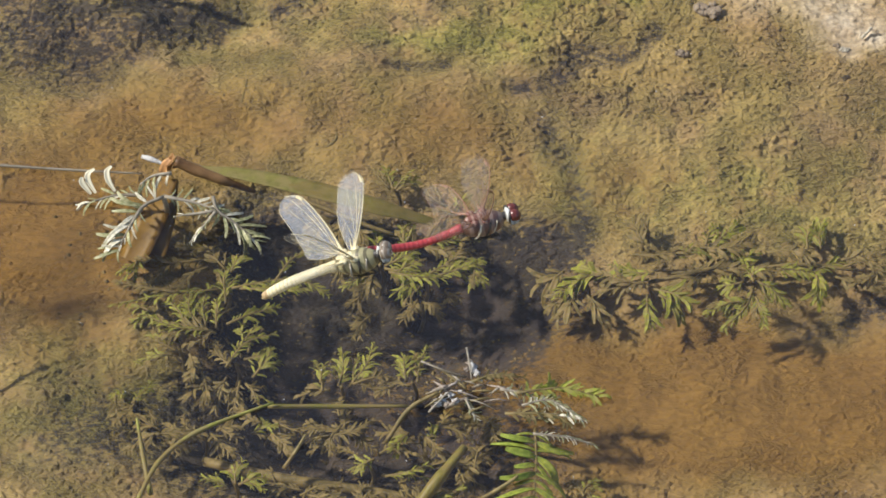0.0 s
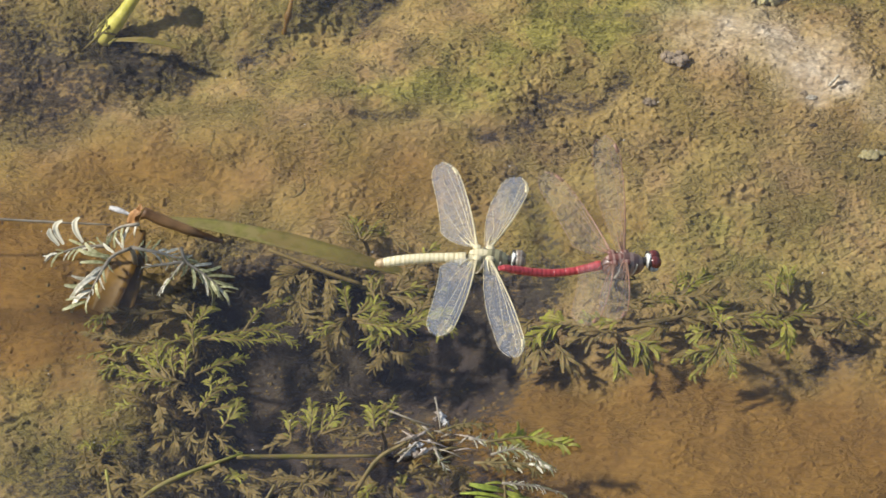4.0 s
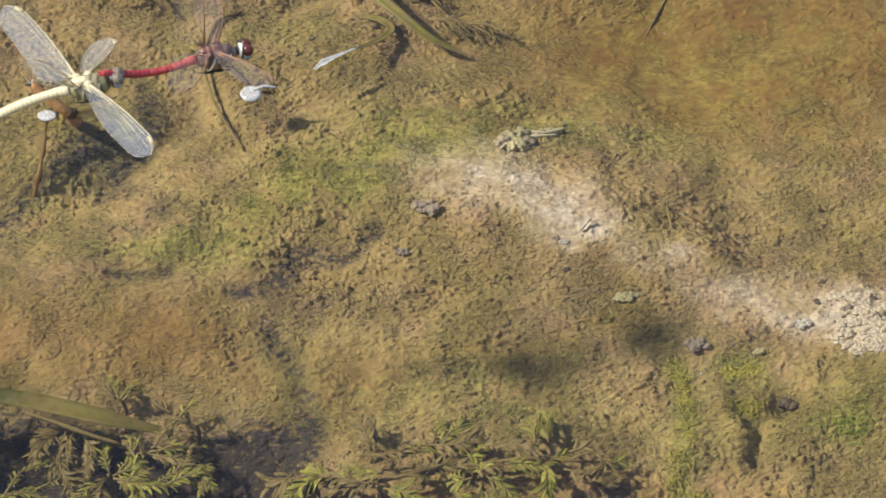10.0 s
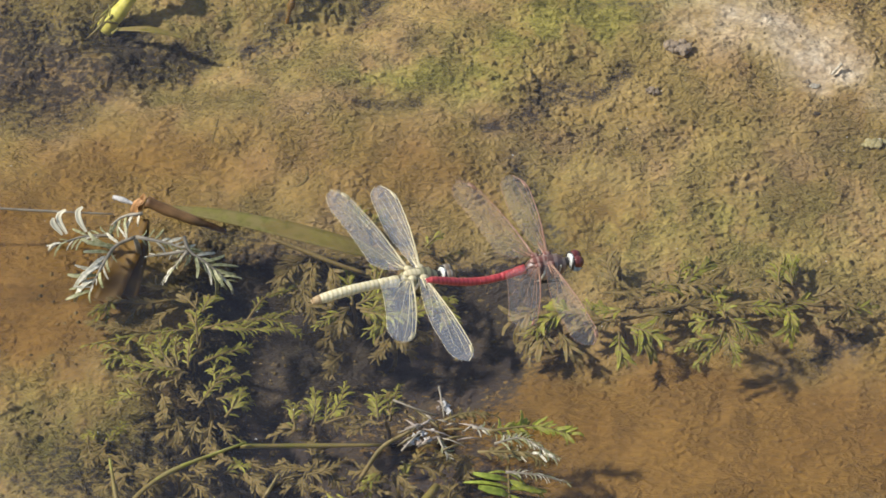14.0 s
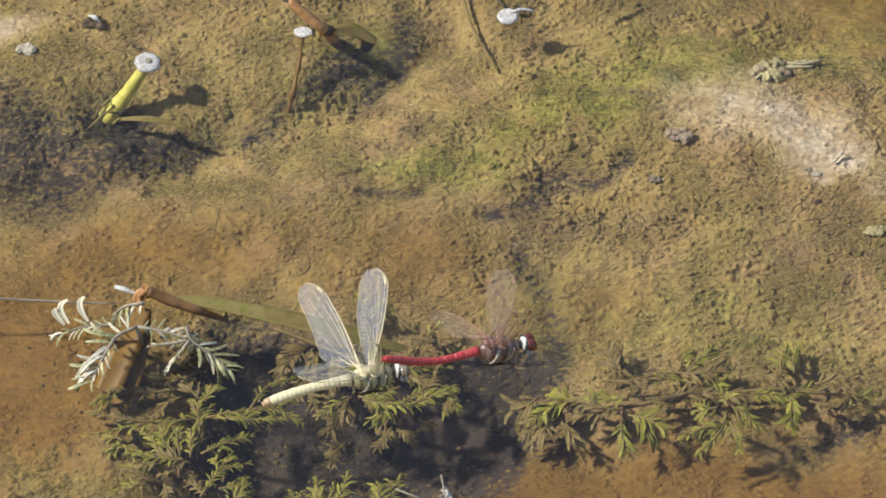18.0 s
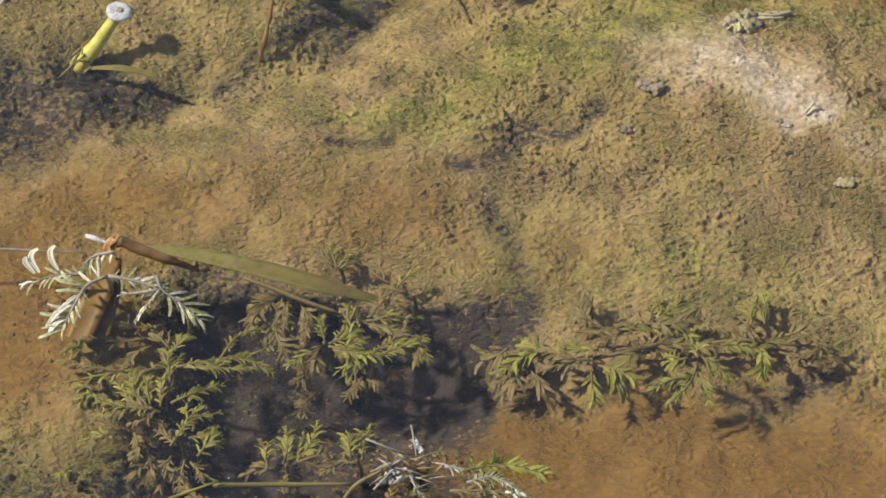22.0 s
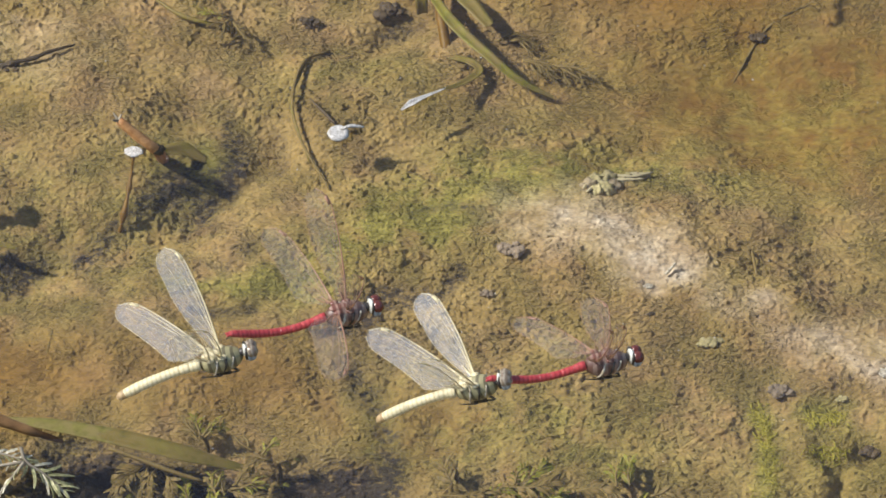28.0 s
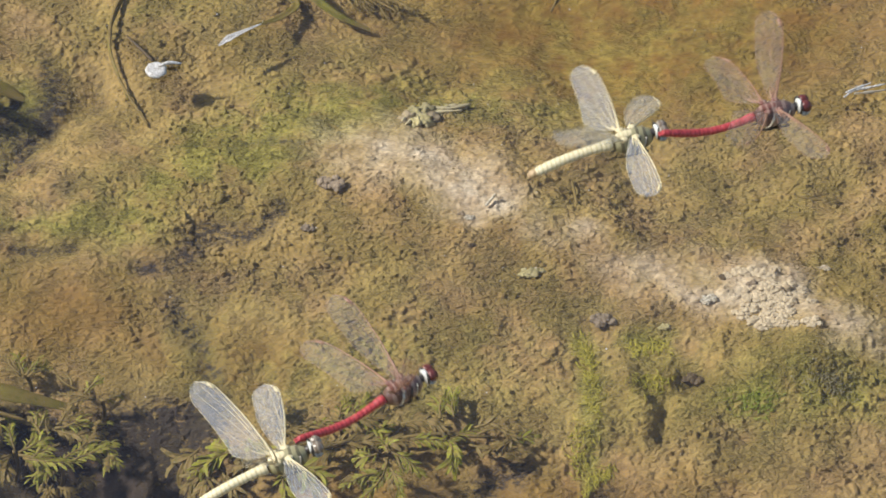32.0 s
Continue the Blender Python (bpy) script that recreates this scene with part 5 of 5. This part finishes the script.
    for k, x in enumerate((0.0052, 0.0034, 0.0010)):
        for sgn in (-1, 1):
            k2 = math.sqrt(1 - ((x - 0.0020) / 0.0060) ** 2)
            line = [(x - 0.0006 * j, sgn * 0.0031 * k2 * math.cos(a), -0.0022 + 0.0037 * k2 * math.sin(a)) for j, a in enumerate((0.75, 0.2, -0.35, -0.9))]
            part("stripe", tube("stripe", line, [0.00025, 0.0005, 0.00025], (SIDE, BLACK, SIDE)[k], sides=6, flat=0.6), thorax)
    part("back", oval("back", (0.0002, 0, 0.0008), (0.0030, 0.0012, 0.0007), PALE_VEIN if female else RUST), thorax, label="pale back between the wings" if female else "rusty back between the wings")
    for x in (0.0024, -0.0008):
        for sgn in (-1, 1):
            part("wing_root", oval("wing_root", (x, sgn * 0.0017, 0.0007), (0.0012, 0.0009, 0.0006), PALE_VEIN if female else RUST, 2), thorax)
    part("neck", tube("neck", [(0.0068, 0, -0.0016), (0.0082, 0, -0.0012)], [0.0012, 0.0011], BLACK, sides=8), root)
    head = part("head", oval("head", (0.0087, 0, -0.0013), (0.0009, 0.0023, 0.0020), FACE), root, label="pale band behind large eyes")
    for sgn in (-1, 1):
        part("eye", oval("eye", (0.0100, sgn * 0.0010, -0.0009), (0.0017, 0.0016, 0.0018), eye), head)
        part("eye_base", oval("eye_base", (0.0097, sgn * 0.0016, -0.0020), (0.0014, 0.0011, 0.0013), low), head, label="pale blue-grey lower eye")
        part("stripe", tube("stripe", [(0.0088, sgn * 0.0007, 0.0007), (0.0085, sgn * 0.0020, -0.0002), (0.0084, sgn * 0.0022, -0.0020)], [0.0002, 0.0004, 0.0003], BLACK, sides=6), head)
    part("face", oval("face", (0.0108, 0, -0.0023), (0.0006, 0.0008, 0.0009), FACE), head)
    xs_seg = [-0.0036, -0.0062, -0.0088, -0.0114, -0.014, -0.0166, -0.0192, -0.0216, -0.0238, -0.0256]
    xs_seg = xs_seg if female else [-0.0036 + (x + 0.0036) * 1.15 for x in xs_seg]
    r0 = 0.00134 if female else 0.00108
    for k in range(9):
        z0, z1 = [-0.0018 - (0.0042 * ((x + 0.0036) / 0.022) ** 2 if female else 0.0022 * math.sin(math.pi * (x + 0.0036) / -0.022)) for x in xs_seg[k:k + 2]]
        f, g = ((1.15, 1.0, 0.92, 0.92, 0.95, 0.98, 1.0, 0.98, 0.9, 0.75)[k + i] for i in (0, 1))
        seg = tube("abdomen_segment", [(xs_seg[k] + 0.00012, 0, z0), ((xs_seg[k] + xs_seg[k + 1]) / 2, 0, (z0 + z1) / 2), (xs_seg[k + 1], 0, z1)],
                   [r0 * f * 0.97, r0 * f, r0 * (f + g) / 2, r0 * g * 0.985], TIP if female and k == 8 else tail, sides=10, steps=4)
        part("abdomen_segment", seg, root)
    for sgn in (-1, 1):
        part("clasper", tube("clasper", [(xs_seg[-1] + 0.0002, sgn * 0.0003, z1), (xs_seg[-1] - (0.0006 if female else 0.0012), sgn * 0.0004, z1 - 0.0002)], [0.0005, 0.0003], TIP if female else RED, sides=6), root)
        for k, x in enumerate((0.004, 0.002, -0.0005)):
            part("leg", tube("leg", [(x, sgn * 0.0012, -0.0048), (x + 0.0016, sgn * 0.0018, -0.0060), (x - 0.0006, sgn * 0.0013, -0.0064), (x - 0.0034, sgn * 0.0009, -0.0060)], [0.0004, 0.0003, 0.00022, 0.00012], BLACK, sides=5, steps=3), root)
    wings = {}
    for key, hind, sgn, at in (("left_fore", 0, 1, (0.0024, 0.0016, 0.0008)), ("left_hind", 1, 1, (-0.0008, 0.0017, 0.0006)),
                               ("right_fore", 0, -1, (0.0024, -0.0016, 0.0008)), ("right_hind", 1, -1, (-0.0008, -0.0017, 0.0006))):
        a, b, c = wing_meshes(hind, sgn, 0.0282 if hind else 0.0296, skin, vein)
        w = part("wing", a, root, label="clear veined " + ("hindwing" if hind else "forewing"))
        part("vein_net", b, w)
        part("wing_spot", c, w)
        wings[key] = (w, sgn, at)
    return root, wings


FEMALE_LABEL = "cream and olive female dragonfly flying, held by the head"
MALE_LABEL = "red male dragonfly with clear wings towing a female"
PAIRS = [(dragonfly("dragonfly", FEMALE_LABEL, True), dragonfly("dragonfly", MALE_LABEL, False)) for _ in range(2)]

# seconds, place, heading, nose up; wings: flap and forward sweep of left fore, left hind, right fore, right hind; all
# fitted to the camera's view
FIRST_FEMALE = [
    (0.0, -0.0642, -0.1448, 0.1056, 0, 24),
    (0.5, -0.0614, -0.1469, 0.1010, 34, -3),
    (1.0, -0.0323, -0.1502, 0.1010, 54, 5),
    (1.5, -0.0521, -0.1402, 0.1010, 15, 3),
    (2.0, -0.0221, -0.1139, 0.1010, 24, 11),
    (2.5, -0.0667, -0.1250, 0.1010, 21, -7),
    (3.0, -0.0727, -0.1312, 0.1010, 20, -4),
    (3.5, -0.0610, -0.1245, 0.1010, 0, 13),
    (4.0, -0.0233, -0.1230, 0.1010, 0, -4),
    (4.5, -0.0588, -0.1369, 0.1010, 15, 3),
    (6.5, -0.0539, -0.1307, 0.1010, 22, 2),
    (7.0, -0.0456, -0.1418, 0.1010, 29, -1),
    (7.5, -0.0413, -0.1444, 0.1010, 32, -8),
    (8.0, -0.0412, -0.1219, 0.1013, 0, 14),
    (8.5, -0.0097, -0.1056, 0.1010, -34, -13),
    (8.8, -0.0015, -0.1010, 0.1010, 0, 11),
    (9.0, 0.0764, 0.0147, 0.1010, 13, 0),
    (9.6, 0.0644, 0.0502, 0.1010, 0, 12),
    (9.8, 0.0065, 0.0015, 0.1043, 0, 21),
    (10.0, -0.0629, -0.0138, 0.1026, 0, 17),
    (10.2, -0.0741, -0.0298, 0.1010, 23, -16),
    (10.5, -0.0502, -0.0799, 0.1010, 0, -9),
    (10.7, -0.0400, -0.1390, 0.1010, 31, -11),
    (11.0, -0.0295, -0.1516, 0.1010, 0, 11),
    (11.5, -0.0192, -0.1030, 0.1010, -25, -19),
    (12.0, -0.0349, -0.1521, 0.1010, 19, -11),
    (12.5, -0.0459, -0.1508, 0.1010, 26, 1),
    (13.0, -0.0306, -0.1491, 0.1010, -5, 2),
    (13.5, -0.0412, -0.1477, 0.1010, 25, -8),
    (15.5, -0.0315, -0.0716, 0.1010, 0, -19),
    (15.7, 0.0563, -0.0858, 0.1010, 0, 4),
    (15.8, 0.0550, -0.1044, 0.1035, 0, 19),
    (16.0, -0.0090, -0.0778, 0.1052, -24, 23),
    (16.5, -0.0377, -0.1533, 0.1010, 0, 6),
    (17.0, -0.0365, -0.0791, 0.1010, 16, -4),
    (17.5, -0.0616, -0.0997, 0.1010, 0, 2),
    (18.0, -0.0535, -0.1365, 0.1010, 13, -1),
    (18.5, -0.0375, -0.1347, 0.1010, 17, 13),
    (19.0, -0.0387, -0.1447, 0.1010, 13, -4),
    (19.5, -0.0364, -0.1396, 0.1010, 0, 1),
    (20.0, -0.0338, -0.1529, 0.1010, 31, -5),
    (20.5, -0.0385, -0.1081, 0.1010, 0, -6),
    (21.0, -0.0454, -0.1105, 0.1043, 0, 21),
    (21.3, -0.0565, -0.1523, 0.1035, 27, 19),
    (21.5, -0.0725, -0.2038, 0.1013, 0, 14),
    (22.0, -0.0811, -0.2743, 0.1013, 0, 14),
    (23.0, -0.2585, -0.2504, 0.1013, 0, 14),
    (24.0, -0.2175, 0.0063, 0.1010, 0, 12),
    (25.2, -0.1666, 0.0273, 0.1010, 0, 12),
    (26.5, -0.0799, -0.0108, 0.1010, 0, -31),
    (26.6, -0.0815, -0.0624, 0.1010, 0, 13),
    (26.7, -0.0891, -0.0039, 0.1010, 12, 5),
    (26.9, -0.1114, 0.0696, 0.1026, 0, 17),
    (27.0, -0.0976, 0.0761, 0.1010, 0, 10),
    (27.1, -0.0820, 0.0305, 0.1010, -19, 11),
    (27.2, -0.0370, -0.0701, 0.1117, -46, 40),
    (27.5, -0.0055, -0.1213, 0.1010, 34, -10),
    (27.6, -0.0259, -0.0942, 0.1010, 18, -1),
    (28.0, -0.0508, -0.0924, 0.1010, 11, 10),
    (28.4, -0.0393, -0.0938, 0.1010, 0, 13),
    (28.8, -0.0252, -0.0178, 0.1010, 0, 0),
    (29.0, -0.0207, -0.0359, 0.1010, -7, -6),
    (29.4, 0.0167, -0.0637, 0.1010, 0, -6),
    (29.8, 0.0322, -0.0950, 0.1010, 19, -11),
    (30.0, 0.0379, -0.1463, 0.1010, 29, -15),
    (30.5, 0.0434, -0.1961, 0.1010, 28, -18),
    (31.0, 0.0231, -0.1180, 0.1010, 0, 7),
    (31.3, 0.0136, -0.1697, 0.1010, 0, 6),
    (31.5, 0.0460, -0.1540, 0.1010, 0, 9),
    (31.8, 0.0294, -0.1571, 0.1010, 0, 9),
    (32.0, 0.0101, -0.1472, 0.1010, 17, 13),
]
FIRST_MALE = [
    (0.0, -0.0325, -0.1304, 0.1040, 19, 1),
    (0.5, -0.0268, -0.1347, 0.1040, 26, -7),
    (1.0, -0.0020, -0.1331, 0.1040, 26, 4),
    (1.5, -0.0188, -0.1341, 0.1040, 23, -13),
    (2.0, 0.0106, -0.0999, 0.1040, 25, -1),
    (2.5, -0.0341, -0.1210, 0.1040, 21, -11),
    (3.0, -0.0401, -0.1249, 0.1040, 20, -7),
    (3.5, -0.0312, -0.1205, 0.1040, 33, -21),
    (4.0, 0.0108, -0.1264, 0.1040, 11, -7),
    (4.5, -0.0254, -0.1269, 0.1040, 23, -3),
    (6.5, -0.0198, -0.1185, 0.1040, 23, 6),
    (7.0, -0.0146, -0.1300, 0.1040, 24, -6),
    (7.5, -0.0090, -0.1390, 0.1040, 25, -9),
    (8.0, -0.0078, -0.1135, 0.1040, 20, -6),
    (8.5, 0.0224, -0.1107, 0.1040, -19, 15),
    (8.8, 0.0328, -0.0988, 0.1040, 18, -11),
    (9.0, 0.1117, 0.0199, 0.1040, 19, -9),
    (9.6, 0.0998, 0.0553, 0.1040, 18, -10),
    (9.8, 0.0402, 0.0113, 0.1040, 19, -8),
    (10.0, -0.0294, -0.0056, 0.1040, 17, -6),
    (10.2, -0.0392, -0.0290, 0.1040, 0, 7),
    (10.5, -0.0147, -0.0891, 0.1040, -15, 8),
    (10.7, -0.0046, -0.1328, 0.1040, 0, 13),
    (11.0, -0.0013, -0.1403, 0.1040, 47, -21),
    (11.5, 0.0079, -0.1215, 0.1040, -35, 14),
    (12.0, -0.0038, -0.1470, 0.1040, 18, -11),
    (12.5, -0.0149, -0.1413, 0.1040, 30, -11),
    (13.0, 0.0034, -0.1469, 0.1040, 14, -10),
    (13.5, -0.0094, -0.1447, 0.1040, 26, -13),
    (15.5, 0.0033, -0.0822, 0.1040, -19, 12),
    (15.7, 0.0921, -0.0877, 0.1040, 12, -12),
    (15.8, 0.0909, -0.0959, 0.1040, 12, 1),
    (16.0, 0.0219, -0.0774, 0.1040, -23, 18),
    (16.5, -0.0013, -0.1541, 0.1040, 0, 4),
    (17.0, -0.0013, -0.0719, 0.1040, 19, -9),
    (17.5, -0.0287, -0.1037, 0.1040, -20, 21),
    (18.0, -0.0214, -0.1293, 0.1040, 19, -12),
    (18.5, -0.0019, -0.1290, 0.1040, 17, 1),
    (19.0, -0.0051, -0.1342, 0.1040, 21, -6),
    (19.5, 0.0012, -0.1373, 0.1040, 14, -6),
    (20.0, -0.0041, -0.1381, 0.1040, 29, -9),
    (20.5, 0.0000, -0.1151, 0.1040, 0, -4),
    (21.0, -0.0126, -0.0971, 0.1040, 22, -2),
    (21.3, -0.0256, -0.1280, 0.1040, 24, 8),
    (21.5, -0.0376, -0.1970, 0.1040, 12, 4),
    (22.0, -0.0468, -0.2678, 0.1040, 12, 4),
    (23.0, -0.2241, -0.2439, 0.1040, 12, 4),
    (24.0, -0.1824, 0.0111, 0.1040, 12, -4),
    (25.2, -0.1313, 0.0324, 0.1040, 12, -4),
    (26.5, -0.0462, -0.0243, 0.1040, -24, 12),
    (26.6, -0.0483, -0.0585, 0.1040, 24, -21),
    (26.7, -0.0556, 0.0059, 0.1040, 12, 4),
    (26.9, -0.0774, 0.0784, 0.1040, 23, -14),
    (27.0, -0.0620, 0.0753, 0.1040, 13, -16),
    (27.1, -0.0452, 0.0239, 0.1040, -18, 11),
    (27.2, -0.0113, -0.0684, 0.1040, -25, 20),
    (27.5, 0.0186, -0.1145, 0.1040, 38, -21),
    (27.6, 0.0102, -0.0884, 0.1040, 0, 11),
    (28.0, -0.0186, -0.0795, 0.1040, 18, -4),
    (28.4, -0.0050, -0.0861, 0.1040, 12, 4),
    (28.8, 0.0097, -0.0225, 0.1040, -16, 13),
    (29.0, 0.0140, -0.0470, 0.1040, -17, -2),
    (29.4, 0.0497, -0.0691, 0.1040, -20, 18),
    (29.8, 0.0665, -0.0948, 0.1040, -20, 18),
    (30.0, 0.0661, -0.1397, 0.1040, 25, -19),
    (30.5, 0.0714, -0.1915, 0.1040, 26, -18),
    (31.0, 0.0580, -0.1148, 0.1040, -3, 4),
    (31.3, 0.0489, -0.1651, 0.1040, 12, -1),
    (31.5, 0.0777, -0.1533, 0.1040, 19, -19),
    (31.8, 0.0604, -0.1569, 0.1040, -22, 23),
    (32.0, 0.0400, -0.1277, 0.1040, 31, 1),
]
FIRST_FEMALE_WINGS = [
    (0, (-9, -1), (-0, -30), None, (43, -8)),
    (1, (-22, 56), (-51, 9), (21, -24), (-5, -48)),
    (2, (-34, 43), (19, -15), (-2, 7), None),
    (3, (-25, 52), (8, -5), (1, -2), (20, -15)),
    (4, (-11, 22), (1, -13), (-8, 21), (1, -14)),
    (7, (-27, 46), (10, 5), (18, -22), (30, -60)),
    (8, (25, 1), (-32, -40), (16, -5), (10, -12)),
    (10, (-33, 8), (19, -32), (-9, 38), None),
    (11, (-4, -13), None, None, None),
    (12, (5, 21), (-29, -4), None, (0, -56)),
    (13, (-14, 34), (-31, 14), (-2, 21), (8, -4)),
    (16, (20, -32), (3, -60), (8, 50), (21, 11)),
    (17, (-11, 22), (38, 7), (-37, -1), (0, -21)),
    (18, (4, 20), (6, -11), None, (39, -52)),
    (19, (38, 12), (-26, -3), (-12, -16), (16, -33)),
    (20, (-26, 53), (-17, 45), (9, -11), (2, -31)),
    (21, (-18, 11), (25, -31), (-8, 27), (27, -7)),
    (28, (25, -9), (3, -37), None, None),
    (29, (-2, -17), (-41, -31), None, (15, -23)),
    (30, (-18, 35), None, None, None),
    (31, (4, -4), (-3, -28), None, None),
    (32, (-19, 10), (13, -18), (22, 14), None),
]
FIRST_MALE_WINGS = [
    (0, (-24, 21), (-33, 1), None, (39, -44)),
    (1, (-16, 7), (-45, -13), (24, -0), (-1, -24)),
    (2, (19, 16), (-41, -6), (5, -27), (35, -39)),
    (3, (30, 18), (-5, 1), (8, -26), None),
    (4, (38, -0), None, (18, -14), None),
    (7, (14, 26), (-15, 8), (32, -23), (4, -50)),
    (8, (-10, 44), (-32, 2), (-13, 14), (18, -51)),
    (10, (-23, 22), None, (28, 15), (24, -32)),
    (11, (3, 51), None, None, None),
    (12, (25, 16), (-47, -13), None, (8, -53)),
    (13, (-4, 42), (-25, 8), (7, 6), (16, -20)),
    (16, (12, -19), (-11, -43), (11, 40), None),
    (17, (37, -2), (-27, 8), None, (8, -38)),
    (18, (-12, 30), (-34, 1), None, None),
    (19, (-7, 19), None, (-24, -19), (17, -34)),
    (20, (26, 20), None, (-40, -15), (12, -45)),
    (21, (-21, 23), (34, -5), (5, -8), (25, -40)),
    (28, (37, 3), None, None, None),
    (29, (7, -6), (9, -36), (19, 21), None),
    (30, (-8, 35), (-21, 7), None, None),
    (31, (-24, 8), (-30, -23), None, None),
    (32, (7, 3), (-10, -13), None, None),
]
SECOND_FEMALE = [
    (0.0, -0.2581, -0.0596, 0.1010, 0, 12),
    (12.0, -0.2313, -0.0296, 0.1010, 0, 11),
    (24.6, -0.2502, -0.2040, 0.1010, 0, 11),
    (25.8, -0.0621, -0.1868, 0.1010, 0, 11),
    (26.5, -0.0314, -0.1453, 0.1010, 13, 0),
    (26.7, -0.0344, -0.1287, 0.1010, 0, 2),
    (26.8, -0.0003, -0.0875, 0.1010, 21, -18),
    (27.0, 0.0467, -0.1021, 0.1010, 0, 8),
    (27.2, 0.0861, -0.0949, 0.1010, 0, -15),
    (27.5, 0.0303, -0.0784, 0.1030, 0, 18),
    (27.6, 0.0059, -0.0746, 0.1010, 51, -9),
    (28.0, 0.0136, -0.1039, 0.1035, 0, 19),
    (28.4, 0.0457, -0.0372, 0.1010, 0, -7),
    (28.8, 0.1389, 0.0160, 0.1010, 0, 7),
    (29.8, 0.0345, 0.1968, 0.1010, 0, 13),
    (30.3, 0.0326, -0.0277, 0.1010, -17, -14),
    (30.6, 0.0764, -0.0427, 0.1010, 25, -12),
    (31.0, 0.1805, -0.0848, 0.1026, -22, 17),
    (31.3, 0.1536, -0.0002, 0.1010, 0, 9),
    (31.5, 0.1053, -0.0190, 0.1010, 0, 3),
    (31.8, 0.0936, -0.0619, 0.1010, 26, 9),
    (32.0, 0.1009, -0.0436, 0.1010, 16, 1),
]
SECOND_MALE = [
    (0.0, -0.2221, -0.0545, 0.1040, 12, -3),
    (12.0, -0.1950, -0.0248, 0.1040, 12, -4),
    (24.6, -0.2154, -0.1976, 0.1040, 12, -1),
    (25.8, -0.0271, -0.1804, 0.1040, 12, -1),
    (26.5, -0.0045, -0.1425, 0.1040, 32, -24),
    (26.7, -0.0003, -0.1295, 0.1040, 16, -13),
    (26.8, 0.0320, -0.0915, 0.1040, 13, -16),
    (27.0, 0.0803, -0.0997, 0.1040, 5, -2),
    (27.2, 0.1172, -0.1040, 0.1040, -25, 19),
    (27.5, 0.0662, -0.0755, 0.1040, 11, -6),
    (27.6, 0.0347, -0.0621, 0.1040, 31, -7),
    (28.0, 0.0472, -0.0961, 0.1040, 16, -5),
    (28.4, 0.0803, -0.0456, 0.1040, -17, 12),
    (28.8, 0.1741, 0.0210, 0.1040, 18, -10),
    (29.8, 0.0709, 0.1918, 0.1040, -17, 12),
    (30.3, 0.0642, -0.0533, 0.1040, -39, 3),
    (30.6, 0.1067, -0.0416, 0.1040, 20, -18),
    (31.0, 0.2148, -0.0825, 0.1040, 16, -13),
    (31.3, 0.1902, 0.0047, 0.1040, 12, -4),
    (31.5, 0.1401, -0.0189, 0.1040, 17, -12),
    (31.8, 0.1270, -0.0485, 0.1040, 26, 4),
    (32.0, 0.1379, -0.0380, 0.1040, 18, -5),
]
SECOND_FEMALE_WINGS = [
    (27, (-15, -8), (-8, -36), None, None),
    (28, (9, -19), (16, -49), None, None),
    (32, (-34, 38), (-10, 3), (18, -3), (37, -60)),
]
SECOND_MALE_WINGS = [
    (27, (9, 12), None, None, None),
    (28, (-23, 19), (-21, -22), None, None),
    (32, (3, 24), (-20, 0), (21, 8), (26, -36)),
]


def wing_rows(fitted_poses, sgn_key, start):
    """Beating wings: the poses fitted to the camera's view, and a steady beat between."""
    keys = ("left_fore", "left_hind", "right_fore", "right_hind")
    col = keys.index(sgn_key)
    fixed = {row[0]: row[1 + col] or ((66, -8) if row[1 + (col + 2) % 4] else None) for row in fitted_poses}
    rows = [(0.0, fixed.get(0) or (20, 5 - 12 * (col % 2)))]
    for k in range(1, int(SECONDS * 10) + 1):
        t = k / 10
        if t < start:
            continue
        beat = math.sin(2 * math.pi * (k * 0.29 + 0.35 * (col % 2)))
        side = math.sin(k * 1.7 + col)
        here = (18 + 34 * beat + 4 * side, (14 if col % 2 == 0 else -16) + 8 * math.cos(2 * math.pi * k * 0.29))
        if k % 10 == 0:
            here = fixed.get(k // 10) or here
        rows.append((t, here))
    return rows


def motions():
    tables = ((FIRST_FEMALE, FIRST_FEMALE_WINGS, FIRST_MALE, FIRST_MALE_WINGS, 0), (SECOND_FEMALE, SECOND_FEMALE_WINGS, SECOND_MALE, SECOND_MALE_WINGS, 25))
    for pair, (fp, fw, mp, mw, start) in zip(PAIRS, tables):
        for (root, wings), path, fitted_poses in ((pair[0], fp, fw), (pair[1], mp, mw)):
            walk(root, [(t, pose(x, y, z, 0, -up, turn)) for t, x, y, z, turn, up in path])
            for key, (wing, sgn, at) in wings.items():
                walk(wing, [(t, pose(*at, sgn * flap, 0, -sgn * sweep)) for t, (flap, sweep) in wing_rows(fitted_poses, key, start)])


motions()
